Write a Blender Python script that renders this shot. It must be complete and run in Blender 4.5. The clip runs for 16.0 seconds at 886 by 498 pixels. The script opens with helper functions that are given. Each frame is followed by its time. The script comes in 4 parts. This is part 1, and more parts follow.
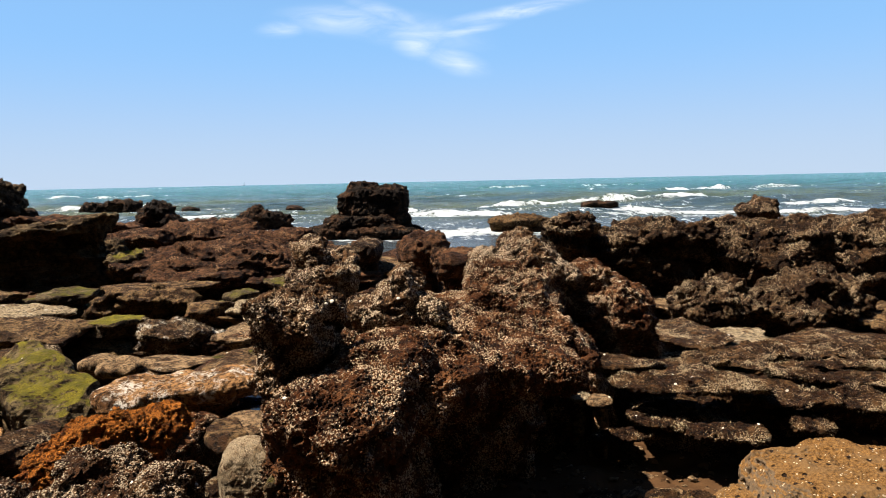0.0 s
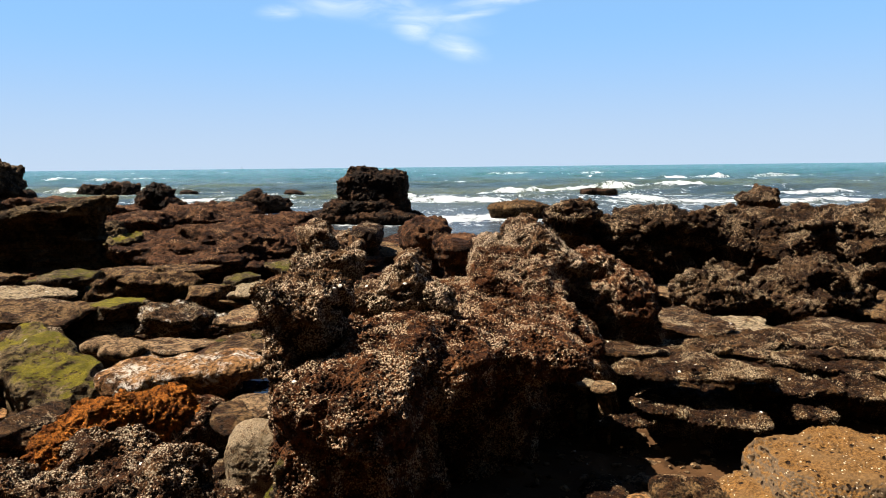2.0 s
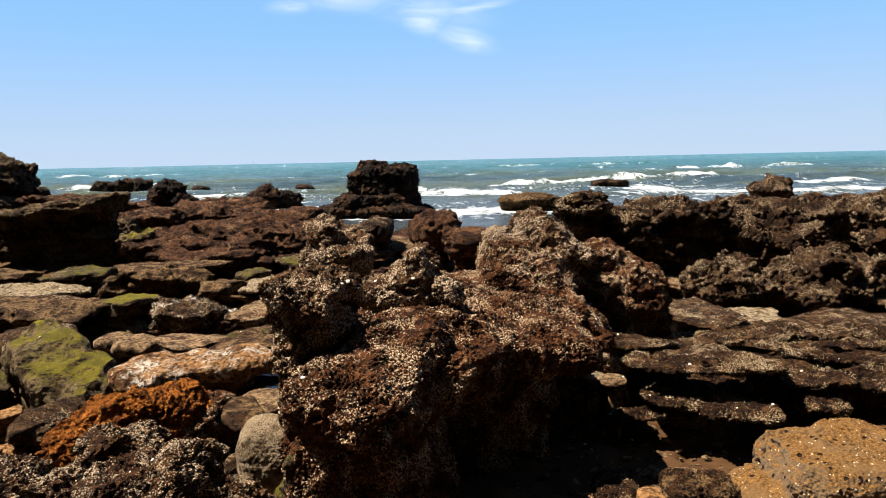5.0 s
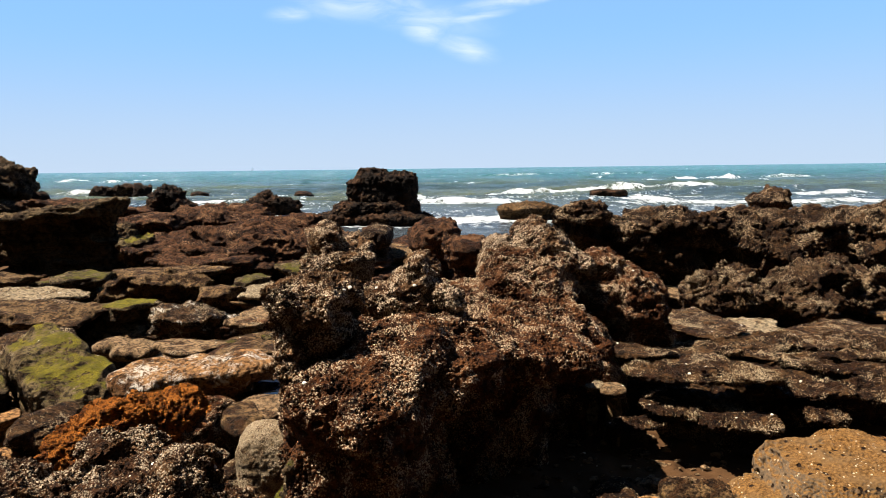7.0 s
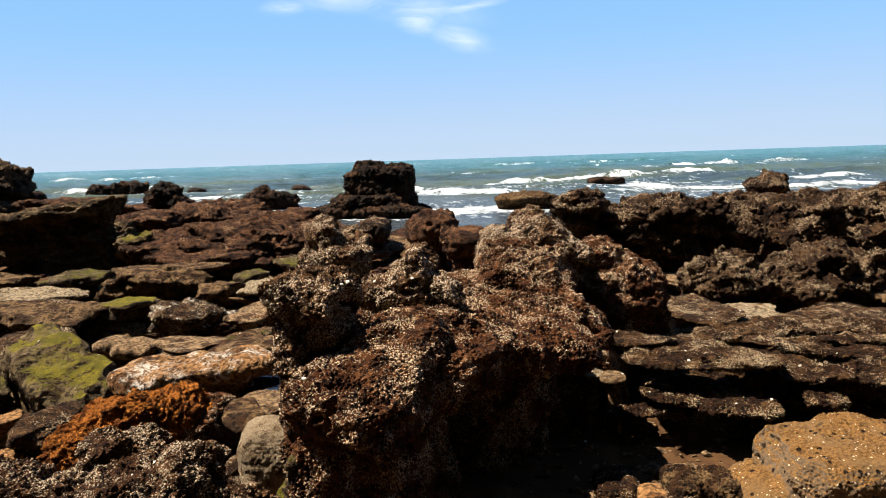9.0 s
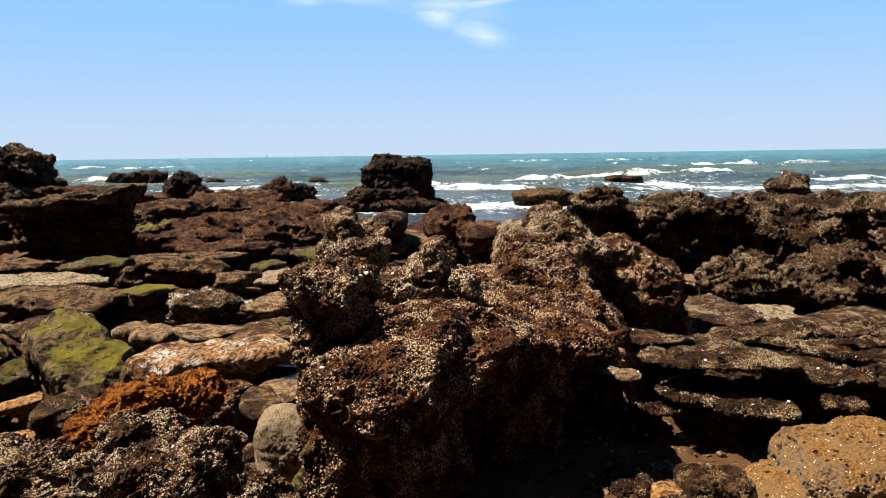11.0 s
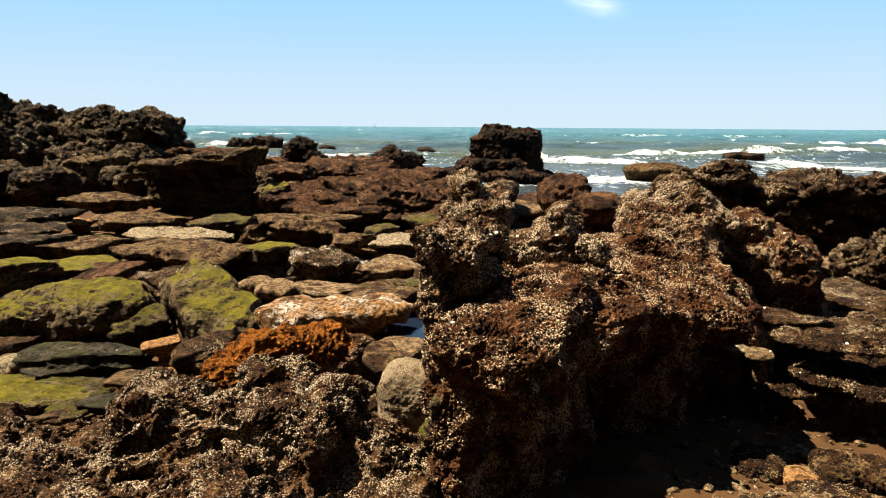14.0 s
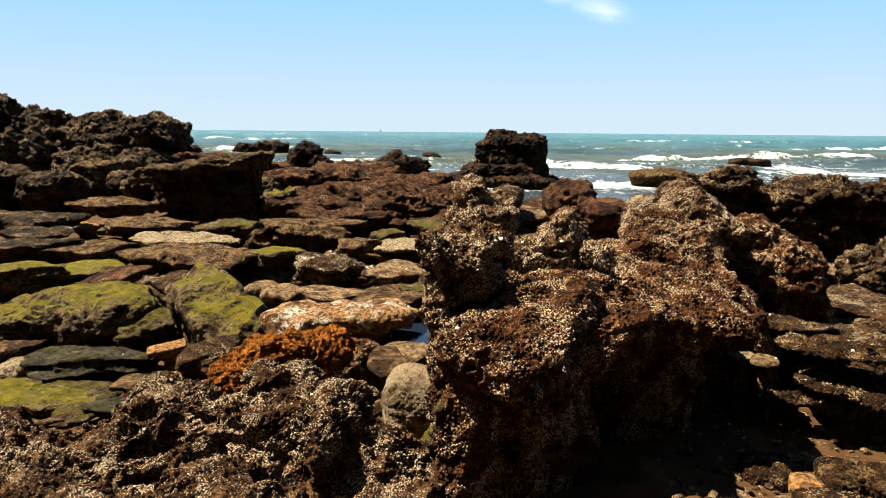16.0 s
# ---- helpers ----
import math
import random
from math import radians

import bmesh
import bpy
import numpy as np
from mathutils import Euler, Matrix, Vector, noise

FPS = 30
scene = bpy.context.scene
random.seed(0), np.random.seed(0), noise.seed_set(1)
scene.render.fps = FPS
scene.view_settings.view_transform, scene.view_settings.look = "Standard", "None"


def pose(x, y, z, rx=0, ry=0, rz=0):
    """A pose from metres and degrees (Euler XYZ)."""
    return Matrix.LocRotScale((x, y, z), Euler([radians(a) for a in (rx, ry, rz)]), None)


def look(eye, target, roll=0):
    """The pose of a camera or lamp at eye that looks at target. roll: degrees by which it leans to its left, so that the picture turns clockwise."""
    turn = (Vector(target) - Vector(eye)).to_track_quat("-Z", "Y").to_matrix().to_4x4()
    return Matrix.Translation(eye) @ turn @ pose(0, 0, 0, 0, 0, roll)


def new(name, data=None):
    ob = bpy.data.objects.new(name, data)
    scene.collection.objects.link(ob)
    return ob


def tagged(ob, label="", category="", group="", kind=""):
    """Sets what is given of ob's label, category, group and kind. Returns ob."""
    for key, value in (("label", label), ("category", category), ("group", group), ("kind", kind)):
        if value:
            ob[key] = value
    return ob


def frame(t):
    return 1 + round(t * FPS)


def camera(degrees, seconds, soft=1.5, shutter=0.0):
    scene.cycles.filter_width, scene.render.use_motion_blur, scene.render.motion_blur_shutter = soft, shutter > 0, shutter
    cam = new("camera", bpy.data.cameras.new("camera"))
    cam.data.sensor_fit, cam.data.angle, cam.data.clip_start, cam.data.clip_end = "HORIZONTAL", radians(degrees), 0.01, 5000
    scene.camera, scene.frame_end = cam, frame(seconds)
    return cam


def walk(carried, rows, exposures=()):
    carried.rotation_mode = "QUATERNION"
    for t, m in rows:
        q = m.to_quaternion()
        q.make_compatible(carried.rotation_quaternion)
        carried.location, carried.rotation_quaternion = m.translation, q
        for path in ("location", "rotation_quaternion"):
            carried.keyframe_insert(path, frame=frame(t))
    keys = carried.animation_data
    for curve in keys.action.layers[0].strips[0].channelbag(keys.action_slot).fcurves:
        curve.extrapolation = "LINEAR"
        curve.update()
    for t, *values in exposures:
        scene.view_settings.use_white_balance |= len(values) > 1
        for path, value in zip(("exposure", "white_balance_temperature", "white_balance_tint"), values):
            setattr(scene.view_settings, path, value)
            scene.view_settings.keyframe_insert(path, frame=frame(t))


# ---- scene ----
cam = camera(64.3, 16.0, soft=0.5)
PATH = [
    (0, (-0.012, 0.075, 1.553), (-0.026, 2.066, 1.361), -1.2),
    (0.5, (-0.001, 0.075, 1.55), (-0.006, 2.059, 1.298), -1.1),
    (1, (-0.026, 0.068, 1.554), (-0.021, 2.054, 1.317), -0.8),
    (1.5, (-0.022, 0.067, 1.554), (-0.013, 2.054, 1.327), -0.7),
    (2, (-0.058, 0.075, 1.553), (-0.066, 2.062, 1.321), -0.6),
    (2.5, (-0.033, 0.086, 1.559), (-0.068, 2.072, 1.32), -0.9),
    (3, (-0.027, 0.073, 1.555), (-0.054, 2.061, 1.332), -1.2),
    (3.5, (-0.028, 0.061, 1.549), (-0.043, 2.05, 1.34), -0.6),
    (4, (-0.033, 0.073, 1.559), (-0.058, 2.059, 1.32), -1.0),
    (6.3, (-0.051, 0.079, 1.56), (-0.099, 2.063, 1.306), -1.2),
    (6.5, (-0.053, 0.075, 1.566), (-0.079, 2.061, 1.325), -0.8),
    (7, (-0.057, 0.067, 1.556), (-0.092, 2.053, 1.328), -0.7),
    (7.5, (-0.046, 0.077, 1.56), (-0.053, 2.064, 1.335), -1.5),
    (8, (-0.047, 0.07, 1.555), (-0.028, 2.057, 1.333), -2.1),
    (8.5, (-0.047, 0.073, 1.558), (-0.076, 2.056, 1.301), -2.1),
    (10.8, (-0.065, 0.054, 1.566), (-0.092, 2.041, 1.339), -1.3),
    (11, (-0.066, 0.06, 1.555), (-0.141, 2.041, 1.289), -0.8),
    (11.5, (-0.079, 0.061, 1.613), (-0.214, 2.05, 1.458), -1.8),
    (12, (-0.159, 0.065, 1.568), (-0.471, 2.032, 1.383), 1.4),
    (12.5, (-0.194, 0.054, 1.517), (-0.479, 2.013, 1.236), 3.4),
    (13, (-0.191, 0.053, 1.507), (-0.479, 2.006, 1.189), 1.9),
    (13.5, (-0.181, 0.056, 1.508), (-0.49, 2.004, 1.175), 0.8),
    (14, (-0.189, 0.05, 1.502), (-0.547, 1.988, 1.16), 0.4),
    (14.5, (-0.179, 0.054, 1.502), (-0.514, 1.997, 1.165), -0.0),
    (15, (-0.176, 0.046, 1.505), (-0.492, 1.997, 1.195), 0.3),
    (15.5, (-0.175, 0.046, 1.504), (-0.489, 1.997, 1.198), 0.2),
    (16, (-0.186, 0.041, 1.507), (-0.559, 1.978, 1.179), 0.5),
]
walk(cam, [(t, look(eye, target, roll)) for t, eye, target, roll in PATH],
     exposures=[(0, 1.73, 6500, 10), (1, 1.82, 6500, 10), (2, 1.76, 6500, 10), (3.5, 1.75, 6500, 10), (6.5, 1.79, 6500, 10), (11.2, 1.79, 6500, 10), (12.0, 1.67, 6500, 10), (12.5, 1.77, 6750, 8), (13.0, 1.93, 7000, 6), (13.6, 2.0, 7100, 5), (16, 2.0, 7100, 5)])


# ---- light ----
SUN_DIR = Vector((-0.48, 0.04, 0.87)).normalized()      # towards the sun: near noon, leaning to the left
sun = new("sun", bpy.data.lights.new("sun", "SUN"))
sun.data.energy, sun.data.angle, sun.data.color = 5.0, radians(0.53), (1.0, 0.90, 0.76)
sun.matrix_world = look((0, 0, 30), Vector((0, 0, 30)) - SUN_DIR)

world = bpy.data.worlds.new("sky")
scene.world = world
world.use_nodes = True
wn, wl = world.node_tree.nodes, world.node_tree.links
wn.clear()


def wnode(kind, **props):
    n = wn.new(kind)
    for k, v in props.items():
        setattr(n, k, v)
    return n


sky = wnode("ShaderNodeTexSky", sky_type="NISHITA", sun_disc=False)
sky.sun_elevation = math.asin(SUN_DIR.z)
sky.sun_rotation = math.atan2(SUN_DIR.x, SUN_DIR.y)
sky.altitude, sky.air_density, sky.dust_density, sky.ozone_density = 0, 0.5, 0.2, 3.0
tint = wnode("ShaderNodeMix", data_type="RGBA", blend_type="MULTIPLY")
tint.inputs["Factor"].default_value = 1.0
tint.inputs["B"].default_value = (0.73, 1.0, 1.16, 1)
wl.new(sky.outputs[0], tint.inputs["A"])
geo = wnode("ShaderNodeTexCoord")
# sea haze: clear blue above, paler towards the horizon
height = wnode("ShaderNodeSeparateXYZ")
wl.new(geo.outputs["Generated"], height.inputs[0])
haze_from = tint.outputs["Result"]
for low, high, colour in ((0.12, 0.62, (2.3, 4.5, 7.6, 1)), (-0.02, 0.20, (4.25, 5.3, 6.65, 1))):
    haze_at = wnode("ShaderNodeMapRange", interpolation_type="SMOOTHSTEP")
    for key, v in (("From Min", low), ("From Max", high), ("To Min", 1.0), ("To Max", 0.0)):
        haze_at.inputs[key].default_value = v
    wl.new(height.outputs["Z"], haze_at.inputs["Value"])
    haze = wnode("ShaderNodeMix", data_type="RGBA")
    wl.new(haze_at.outputs[0], haze.inputs["Factor"])
    wl.new(haze_from, haze.inputs["A"])
    haze.inputs["B"].default_value = colour
    haze_from = haze.outputs["Result"]
# thin wisps of cloud: streaks stretched along the sky, kept to one patch of it
cmap = wnode("ShaderNodeMapping")
cmap.inputs["Rotation"].default_value = (0, radians(-14), 0)
cmap.inputs["Scale"].default_value = (13.0, 13.0, 52.0)
wl.new(geo.outputs["Generated"], cmap.inputs["Vector"])
cno = wnode("ShaderNodeTexNoise")
cno.inputs["Scale"].default_value, cno.inputs["Detail"].default_value = 1.0, 7.0
cno.inputs["Roughness"].default_value, cno.inputs["Distortion"].default_value = 0.55, 0.8
wl.new(cmap.outputs[0], cno.inputs["Vector"])
cr = wnode("ShaderNodeMapRange")
for key, v in (("From Min", 0.34), ("From Max", 0.72), ("To Min", 0.2), ("To Max", 1.0)):
    cr.inputs[key].default_value = v
wl.new(cno.outputs["Fac"], cr.inputs["Value"])


# wisps: azimuth from straight ahead, height, half length, half width and tilt in degrees, density
CLOUDS = [(-2.3, 10.7, 2.6, 1.3, -12, 0.72), (0.9, 9.4, 3.4, 1.3, -18, 0.60), (-12.6, 11.8, 2.4, 0.8, 5, 0.42), (-7.5, 12.4, 6.5, 1.5, -3, 0.55),
          (-4.0, 12.8, 5.0, 1.0, -20, 0.5), (5.5, 12.9, 8.0, 0.75, 8, 0.8), (-2.0, 11.6, 7.0, 1.8, -8, 0.4), (1.5, 11.6, 5.0, 0.6, 10, 0.5)]


def sky_patch(az, el, length, width, tilt, density):
    """One soft streak of cloud in the sky."""
    a, e = radians(az), radians(el)
    m = wnode("ShaderNodeMapping", vector_type="TEXTURE")
    m.inputs["Location"].default_value = (math.sin(a) * math.cos(e), 0, math.sin(e))
    m.inputs["Rotation"].default_value = (0, radians(-tilt), 0)
    m.inputs["Scale"].default_value = (radians(length), 100, radians(width))
    wl.new(geo.outputs["Generated"], m.inputs["Vector"])
    d = wnode("ShaderNodeVectorMath", operation="LENGTH")
    wl.new(m.outputs[0], d.inputs[0])
    r = wnode("ShaderNodeMapRange", interpolation_type="SMOOTHSTEP")
    for key, v in (("From Min", 1.0), ("From Max", 0.0), ("To Min", 0.0), ("To Max", density)):
        r.inputs[key].default_value = v
    wl.new(d.outputs["Value"], r.inputs["Value"])
    return r


patches = None
for row in CLOUDS:
    m = sky_patch(*row)
    if patches is None:
        patches = m.outputs[0]
    else:
        top = wnode("ShaderNodeMath", operation="MAXIMUM")
        wl.new(patches, top.inputs[0])
        wl.new(m.outputs[0], top.inputs[1])
        patches = top.outputs[0]
dense = wnode("ShaderNodeMath", operation="MULTIPLY")
wl.new(patches, dense.inputs[0])
wl.new(cr.outputs[0], dense.inputs[1])
cloudy = wnode("ShaderNodeMix", data_type="RGBA")
wl.new(dense.outputs[0], cloudy.inputs["Factor"])
wl.new(haze.outputs["Result"], cloudy.inputs["A"])
cloudy.inputs["B"].default_value = (8.6, 9.0, 9.4, 1)
back = wnode("ShaderNodeBackground")
back.inputs["Strength"].default_value = 0.040
wl.new(cloudy.outputs["Result"], back.inputs["Color"])
wout = wnode("ShaderNodeOutputWorld")
wl.new(back.outputs[0], wout.inputs["Surface"])


# ---- materials ----
def nodes_of(name):
    m = bpy.data.materials.new(name)
    m.use_nodes = True
    nt = m.node_tree
    nt.nodes.clear()
    out = nt.nodes.new("ShaderNodeOutputMaterial")
    bsdf = nt.nodes.new("ShaderNodeBsdfPrincipled")
    nt.links.new(bsdf.outputs[0], out.inputs["Surface"])
    return m, nt, bsdf


class Maker:
    """Short ways to add nodes to one material."""

    def __init__(self, nt):
        self.nt = nt
        self.place = nt.nodes.new("ShaderNodeTexCoord").outputs["Object"]

    def link(self, value, socket):
        if isinstance(value, bpy.types.NodeSocket):
            self.nt.links.new(value, socket)
        else:
            socket.default_value = value

    def noise(self, scale, detail=4.0, rough=0.55, distort=0.0, place=None):
        n = self.nt.nodes.new("ShaderNodeTexNoise")
        n.inputs["Scale"].default_value, n.inputs["Detail"].default_value = scale, detail
        n.inputs["Roughness"].default_value, n.inputs["Distortion"].default_value = rough, distort
        self.nt.links.new(place or self.place, n.inputs["Vector"])
        return n.outputs["Fac"]

    def voronoi(self, scale, out="Distance", place=None):
        n = self.nt.nodes.new("ShaderNodeTexVoronoi")
        n.inputs["Scale"].default_value = scale
        self.nt.links.new(place or self.place, n.inputs["Vector"])
        return n.outputs[out]

    def stretched(self, sx, sy, sz):
        n = self.nt.nodes.new("ShaderNodeMapping")
        n.inputs["Scale"].default_value = (sx, sy, sz)
        self.nt.links.new(self.place, n.inputs["Vector"])
        return n.outputs[0]

    def ramp(self, value, lo, hi, to_lo=0.0, to_hi=1.0):
        n = self.nt.nodes.new("ShaderNodeMapRange")
        n.interpolation_type = "SMOOTHSTEP"
        self.link(value, n.inputs["Value"])
        for key, v in (("From Min", lo), ("From Max", hi), ("To Min", to_lo), ("To Max", to_hi)):
            n.inputs[key].default_value = v
        return n.outputs[0]

    def math(self, op, a, b=0.0):
        n = self.nt.nodes.new("ShaderNodeMath")
        n.operation = op
        self.link(a, n.inputs[0])
        self.link(b, n.inputs[1])
        return n.outputs[0]

    def mix(self, fac, a, b):
        n = self.nt.nodes.new("ShaderNodeMix")
        n.data_type = "RGBA"
        self.link(fac, n.inputs["Factor"])
        self.link((*a, 1) if isinstance(a, tuple) else a, n.inputs["A"])
        self.link((*b, 1) if isinstance(b, tuple) else b, n.inputs["B"])
        return n.outputs["Result"]

    def bump(self, height, strength, distance, under=None):
        n = self.nt.nodes.new("ShaderNodeBump")
        n.inputs["Strength"].default_value, n.inputs["Distance"].default_value = strength, distance
        self.nt.links.new(height, n.inputs["Height"])
        if under:
            self.nt.links.new(under, n.inputs["Normal"])
        return n.outputs[0]

    def up(self):
        g = self.nt.nodes.new("ShaderNodeNewGeometry")
        s = self.nt.nodes.new("ShaderNodeSeparateXYZ")
        self.nt.links.new(g.outputs["Normal"], s.inputs[0])
        return s.outputs["Z"]

    def attribute(self, name):
        a = self.nt.nodes.new("ShaderNodeAttribute")
        a.attribute_name = name
        return a.outputs["Fac"]


def rock_material(name, stone, weed, crust, weed_at=0.5, crust_at=0.55, grain=1.0, moss=None, moss_at=0.5, rough=0.85, white=0.0, relief=1.0, shells=0.5, seams=1.0):
    """Weathered shore rock: bare stone, brown weed in patches, small pale shells crowded on some parts and strewn on the others, and moss on top.
    shells: how much the shells stand apart in colour from what lies between them."""
    m, nt, bsdf = nodes_of(name)
    k = Maker(nt)
    stone, weed, crust = tuple(c * 0.63 for c in stone), tuple(c * 0.60 for c in weed), tuple(c * 0.92 for c in crust)
    fine = k.noise(34 / grain, 6, 0.7)
    base = k.mix(k.ramp(fine, 0.36, 0.62), tuple(c * 0.22 for c in stone), tuple(min(1, c * 1.5) for c in stone))
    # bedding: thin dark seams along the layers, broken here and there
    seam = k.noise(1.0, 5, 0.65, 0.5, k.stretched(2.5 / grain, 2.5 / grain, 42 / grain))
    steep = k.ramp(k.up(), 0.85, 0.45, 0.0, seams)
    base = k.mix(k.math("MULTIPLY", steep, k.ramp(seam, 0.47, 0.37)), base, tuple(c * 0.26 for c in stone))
    col = k.mix(k.ramp(k.noise(7 / grain, 6, 0.62, 0.3), weed_at + 0.07, weed_at - 0.07), base, k.mix(k.ramp(fine, 0.35, 0.65), tuple(c * 0.12 for c in weed), tuple(c * 1.35 for c in weed)))
    # shells: each cell is one shell, paler or browner, with weed showing between
    cell, gap = k.voronoi(126 / grain, "Color"), k.voronoi(126 / grain)
    sep = nt.nodes.new("ShaderNodeSeparateColor")
    nt.links.new(cell, sep.inputs[0])
    shell_col = k.mix(sep.outputs[0], tuple(c * 0.52 for c in crust), tuple(min(0.7, c * 1.28) for c in crust))
    where = k.noise(5.0 / grain, 7, 0.68, 0.2)
    share = k.ramp(where, crust_at - 0.10, crust_at + 0.08, 0.12 * shells, 1.0)
    shell_col = k.mix(share, tuple(c * 0.40 for c in (crust[0], crust[1] * 0.85, crust[2] * 0.7)), shell_col)
    there = k.ramp(k.math("SUBTRACT", share, sep.outputs[1]), -0.10, 0.15)
    crusted = k.math("MULTIPLY", there, k.ramp(gap, 0.66, 0.40))
    col = k.mix(crusted, col, shell_col)
    if white:
        chalk = k.ramp(k.noise(6 / grain, 7, 0.72), 0.64 - white, 0.74 - white)
        col = k.mix(k.math("MULTIPLY", chalk, k.ramp(fine, 0.42, 0.56)), col, (0.55, 0.51, 0.45))
    if moss:
        on_top = k.ramp(k.up(), 0.70, 0.92)
        thick = k.math("ADD", k.math("MULTIPLY", k.noise(3.2, 5, 0.6), 0.65), k.math("MULTIPLY", k.noise(30, 5, 0.7), 0.35))
        growth = k.math("MULTIPLY", on_top, k.ramp(thick, moss_at + 0.06, moss_at - 0.06))
        tuft = k.mix(k.ramp(k.noise(11, 4, 0.6), 0.4, 0.62), tuple(c * 0.55 for c in moss), (moss[0] * 1.25, moss[1] * 1.15, moss[2]))
        col = k.mix(growth, col, k.mix(k.ramp(k.noise(140, 4, 0.7), 0.38, 0.62), tuple(c * 0.4 for c in moss), tuft))
    nt.links.new(col, bsdf.inputs["Base Color"])
    bsdf.inputs["Roughness"].default_value = rough
    bsdf.inputs["Specular IOR Level"].default_value = 0.10
    b = k.bump(k.noise(38 / grain, 8, 0.78), 1.0 * relief, 0.032 * grain)
    b = k.bump(k.math("MULTIPLY", gap, -1), 0.9 * relief, 0.011 * grain, b)
    nt.links.new(b, bsdf.inputs["Normal"])
    return m


BROWN, WEED, CRUST = (0.17, 0.066, 0.022), (0.095, 0.030, 0.007), (0.54, 0.40, 0.265)
MOSS = (0.180, 0.156, 0.013)
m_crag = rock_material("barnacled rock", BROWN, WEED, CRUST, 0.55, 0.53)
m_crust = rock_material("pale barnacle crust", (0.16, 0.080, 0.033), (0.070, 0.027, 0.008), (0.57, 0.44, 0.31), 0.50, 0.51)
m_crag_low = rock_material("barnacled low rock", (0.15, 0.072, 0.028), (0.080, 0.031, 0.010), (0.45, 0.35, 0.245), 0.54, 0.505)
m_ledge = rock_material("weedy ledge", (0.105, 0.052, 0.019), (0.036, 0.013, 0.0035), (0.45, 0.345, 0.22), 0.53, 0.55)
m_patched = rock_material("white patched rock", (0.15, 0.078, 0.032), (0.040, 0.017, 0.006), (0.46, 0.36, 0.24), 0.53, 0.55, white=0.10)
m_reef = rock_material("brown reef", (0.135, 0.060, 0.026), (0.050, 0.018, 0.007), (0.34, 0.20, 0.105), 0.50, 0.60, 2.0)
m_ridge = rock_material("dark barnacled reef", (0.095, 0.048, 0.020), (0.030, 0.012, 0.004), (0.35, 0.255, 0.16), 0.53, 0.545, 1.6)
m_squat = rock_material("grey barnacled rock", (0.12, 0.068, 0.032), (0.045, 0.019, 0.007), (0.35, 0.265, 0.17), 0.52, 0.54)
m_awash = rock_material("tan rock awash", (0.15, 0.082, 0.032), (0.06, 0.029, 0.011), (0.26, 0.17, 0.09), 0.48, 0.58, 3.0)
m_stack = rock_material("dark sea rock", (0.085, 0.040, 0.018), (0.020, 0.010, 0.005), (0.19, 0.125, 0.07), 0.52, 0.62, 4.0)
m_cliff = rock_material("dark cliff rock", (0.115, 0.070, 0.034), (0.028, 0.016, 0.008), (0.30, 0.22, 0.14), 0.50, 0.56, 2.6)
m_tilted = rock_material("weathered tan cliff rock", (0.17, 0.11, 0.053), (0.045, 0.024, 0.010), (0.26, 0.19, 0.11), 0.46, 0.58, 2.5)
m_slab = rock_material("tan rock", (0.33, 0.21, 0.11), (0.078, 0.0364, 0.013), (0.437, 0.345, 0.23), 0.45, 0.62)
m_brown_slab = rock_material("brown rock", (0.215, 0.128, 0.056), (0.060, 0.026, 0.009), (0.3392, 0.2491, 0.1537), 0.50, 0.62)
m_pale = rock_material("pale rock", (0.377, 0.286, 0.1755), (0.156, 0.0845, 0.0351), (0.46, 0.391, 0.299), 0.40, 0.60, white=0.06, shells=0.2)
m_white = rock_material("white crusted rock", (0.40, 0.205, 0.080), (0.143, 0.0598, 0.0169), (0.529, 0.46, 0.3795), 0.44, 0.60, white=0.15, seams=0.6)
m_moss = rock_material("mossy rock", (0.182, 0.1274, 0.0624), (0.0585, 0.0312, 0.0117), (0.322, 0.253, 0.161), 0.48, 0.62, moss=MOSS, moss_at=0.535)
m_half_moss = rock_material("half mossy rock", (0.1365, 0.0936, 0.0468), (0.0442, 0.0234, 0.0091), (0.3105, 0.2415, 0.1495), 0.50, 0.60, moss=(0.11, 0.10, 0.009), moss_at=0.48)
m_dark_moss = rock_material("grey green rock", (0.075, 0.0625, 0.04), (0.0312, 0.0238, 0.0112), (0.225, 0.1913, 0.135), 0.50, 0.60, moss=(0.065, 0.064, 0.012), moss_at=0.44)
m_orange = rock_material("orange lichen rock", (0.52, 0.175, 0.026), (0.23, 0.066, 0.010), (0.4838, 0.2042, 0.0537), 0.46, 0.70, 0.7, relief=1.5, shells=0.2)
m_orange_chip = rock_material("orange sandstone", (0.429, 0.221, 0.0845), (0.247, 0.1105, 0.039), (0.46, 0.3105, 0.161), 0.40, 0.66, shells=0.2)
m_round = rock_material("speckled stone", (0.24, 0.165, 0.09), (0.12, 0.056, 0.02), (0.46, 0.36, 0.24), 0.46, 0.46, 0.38)


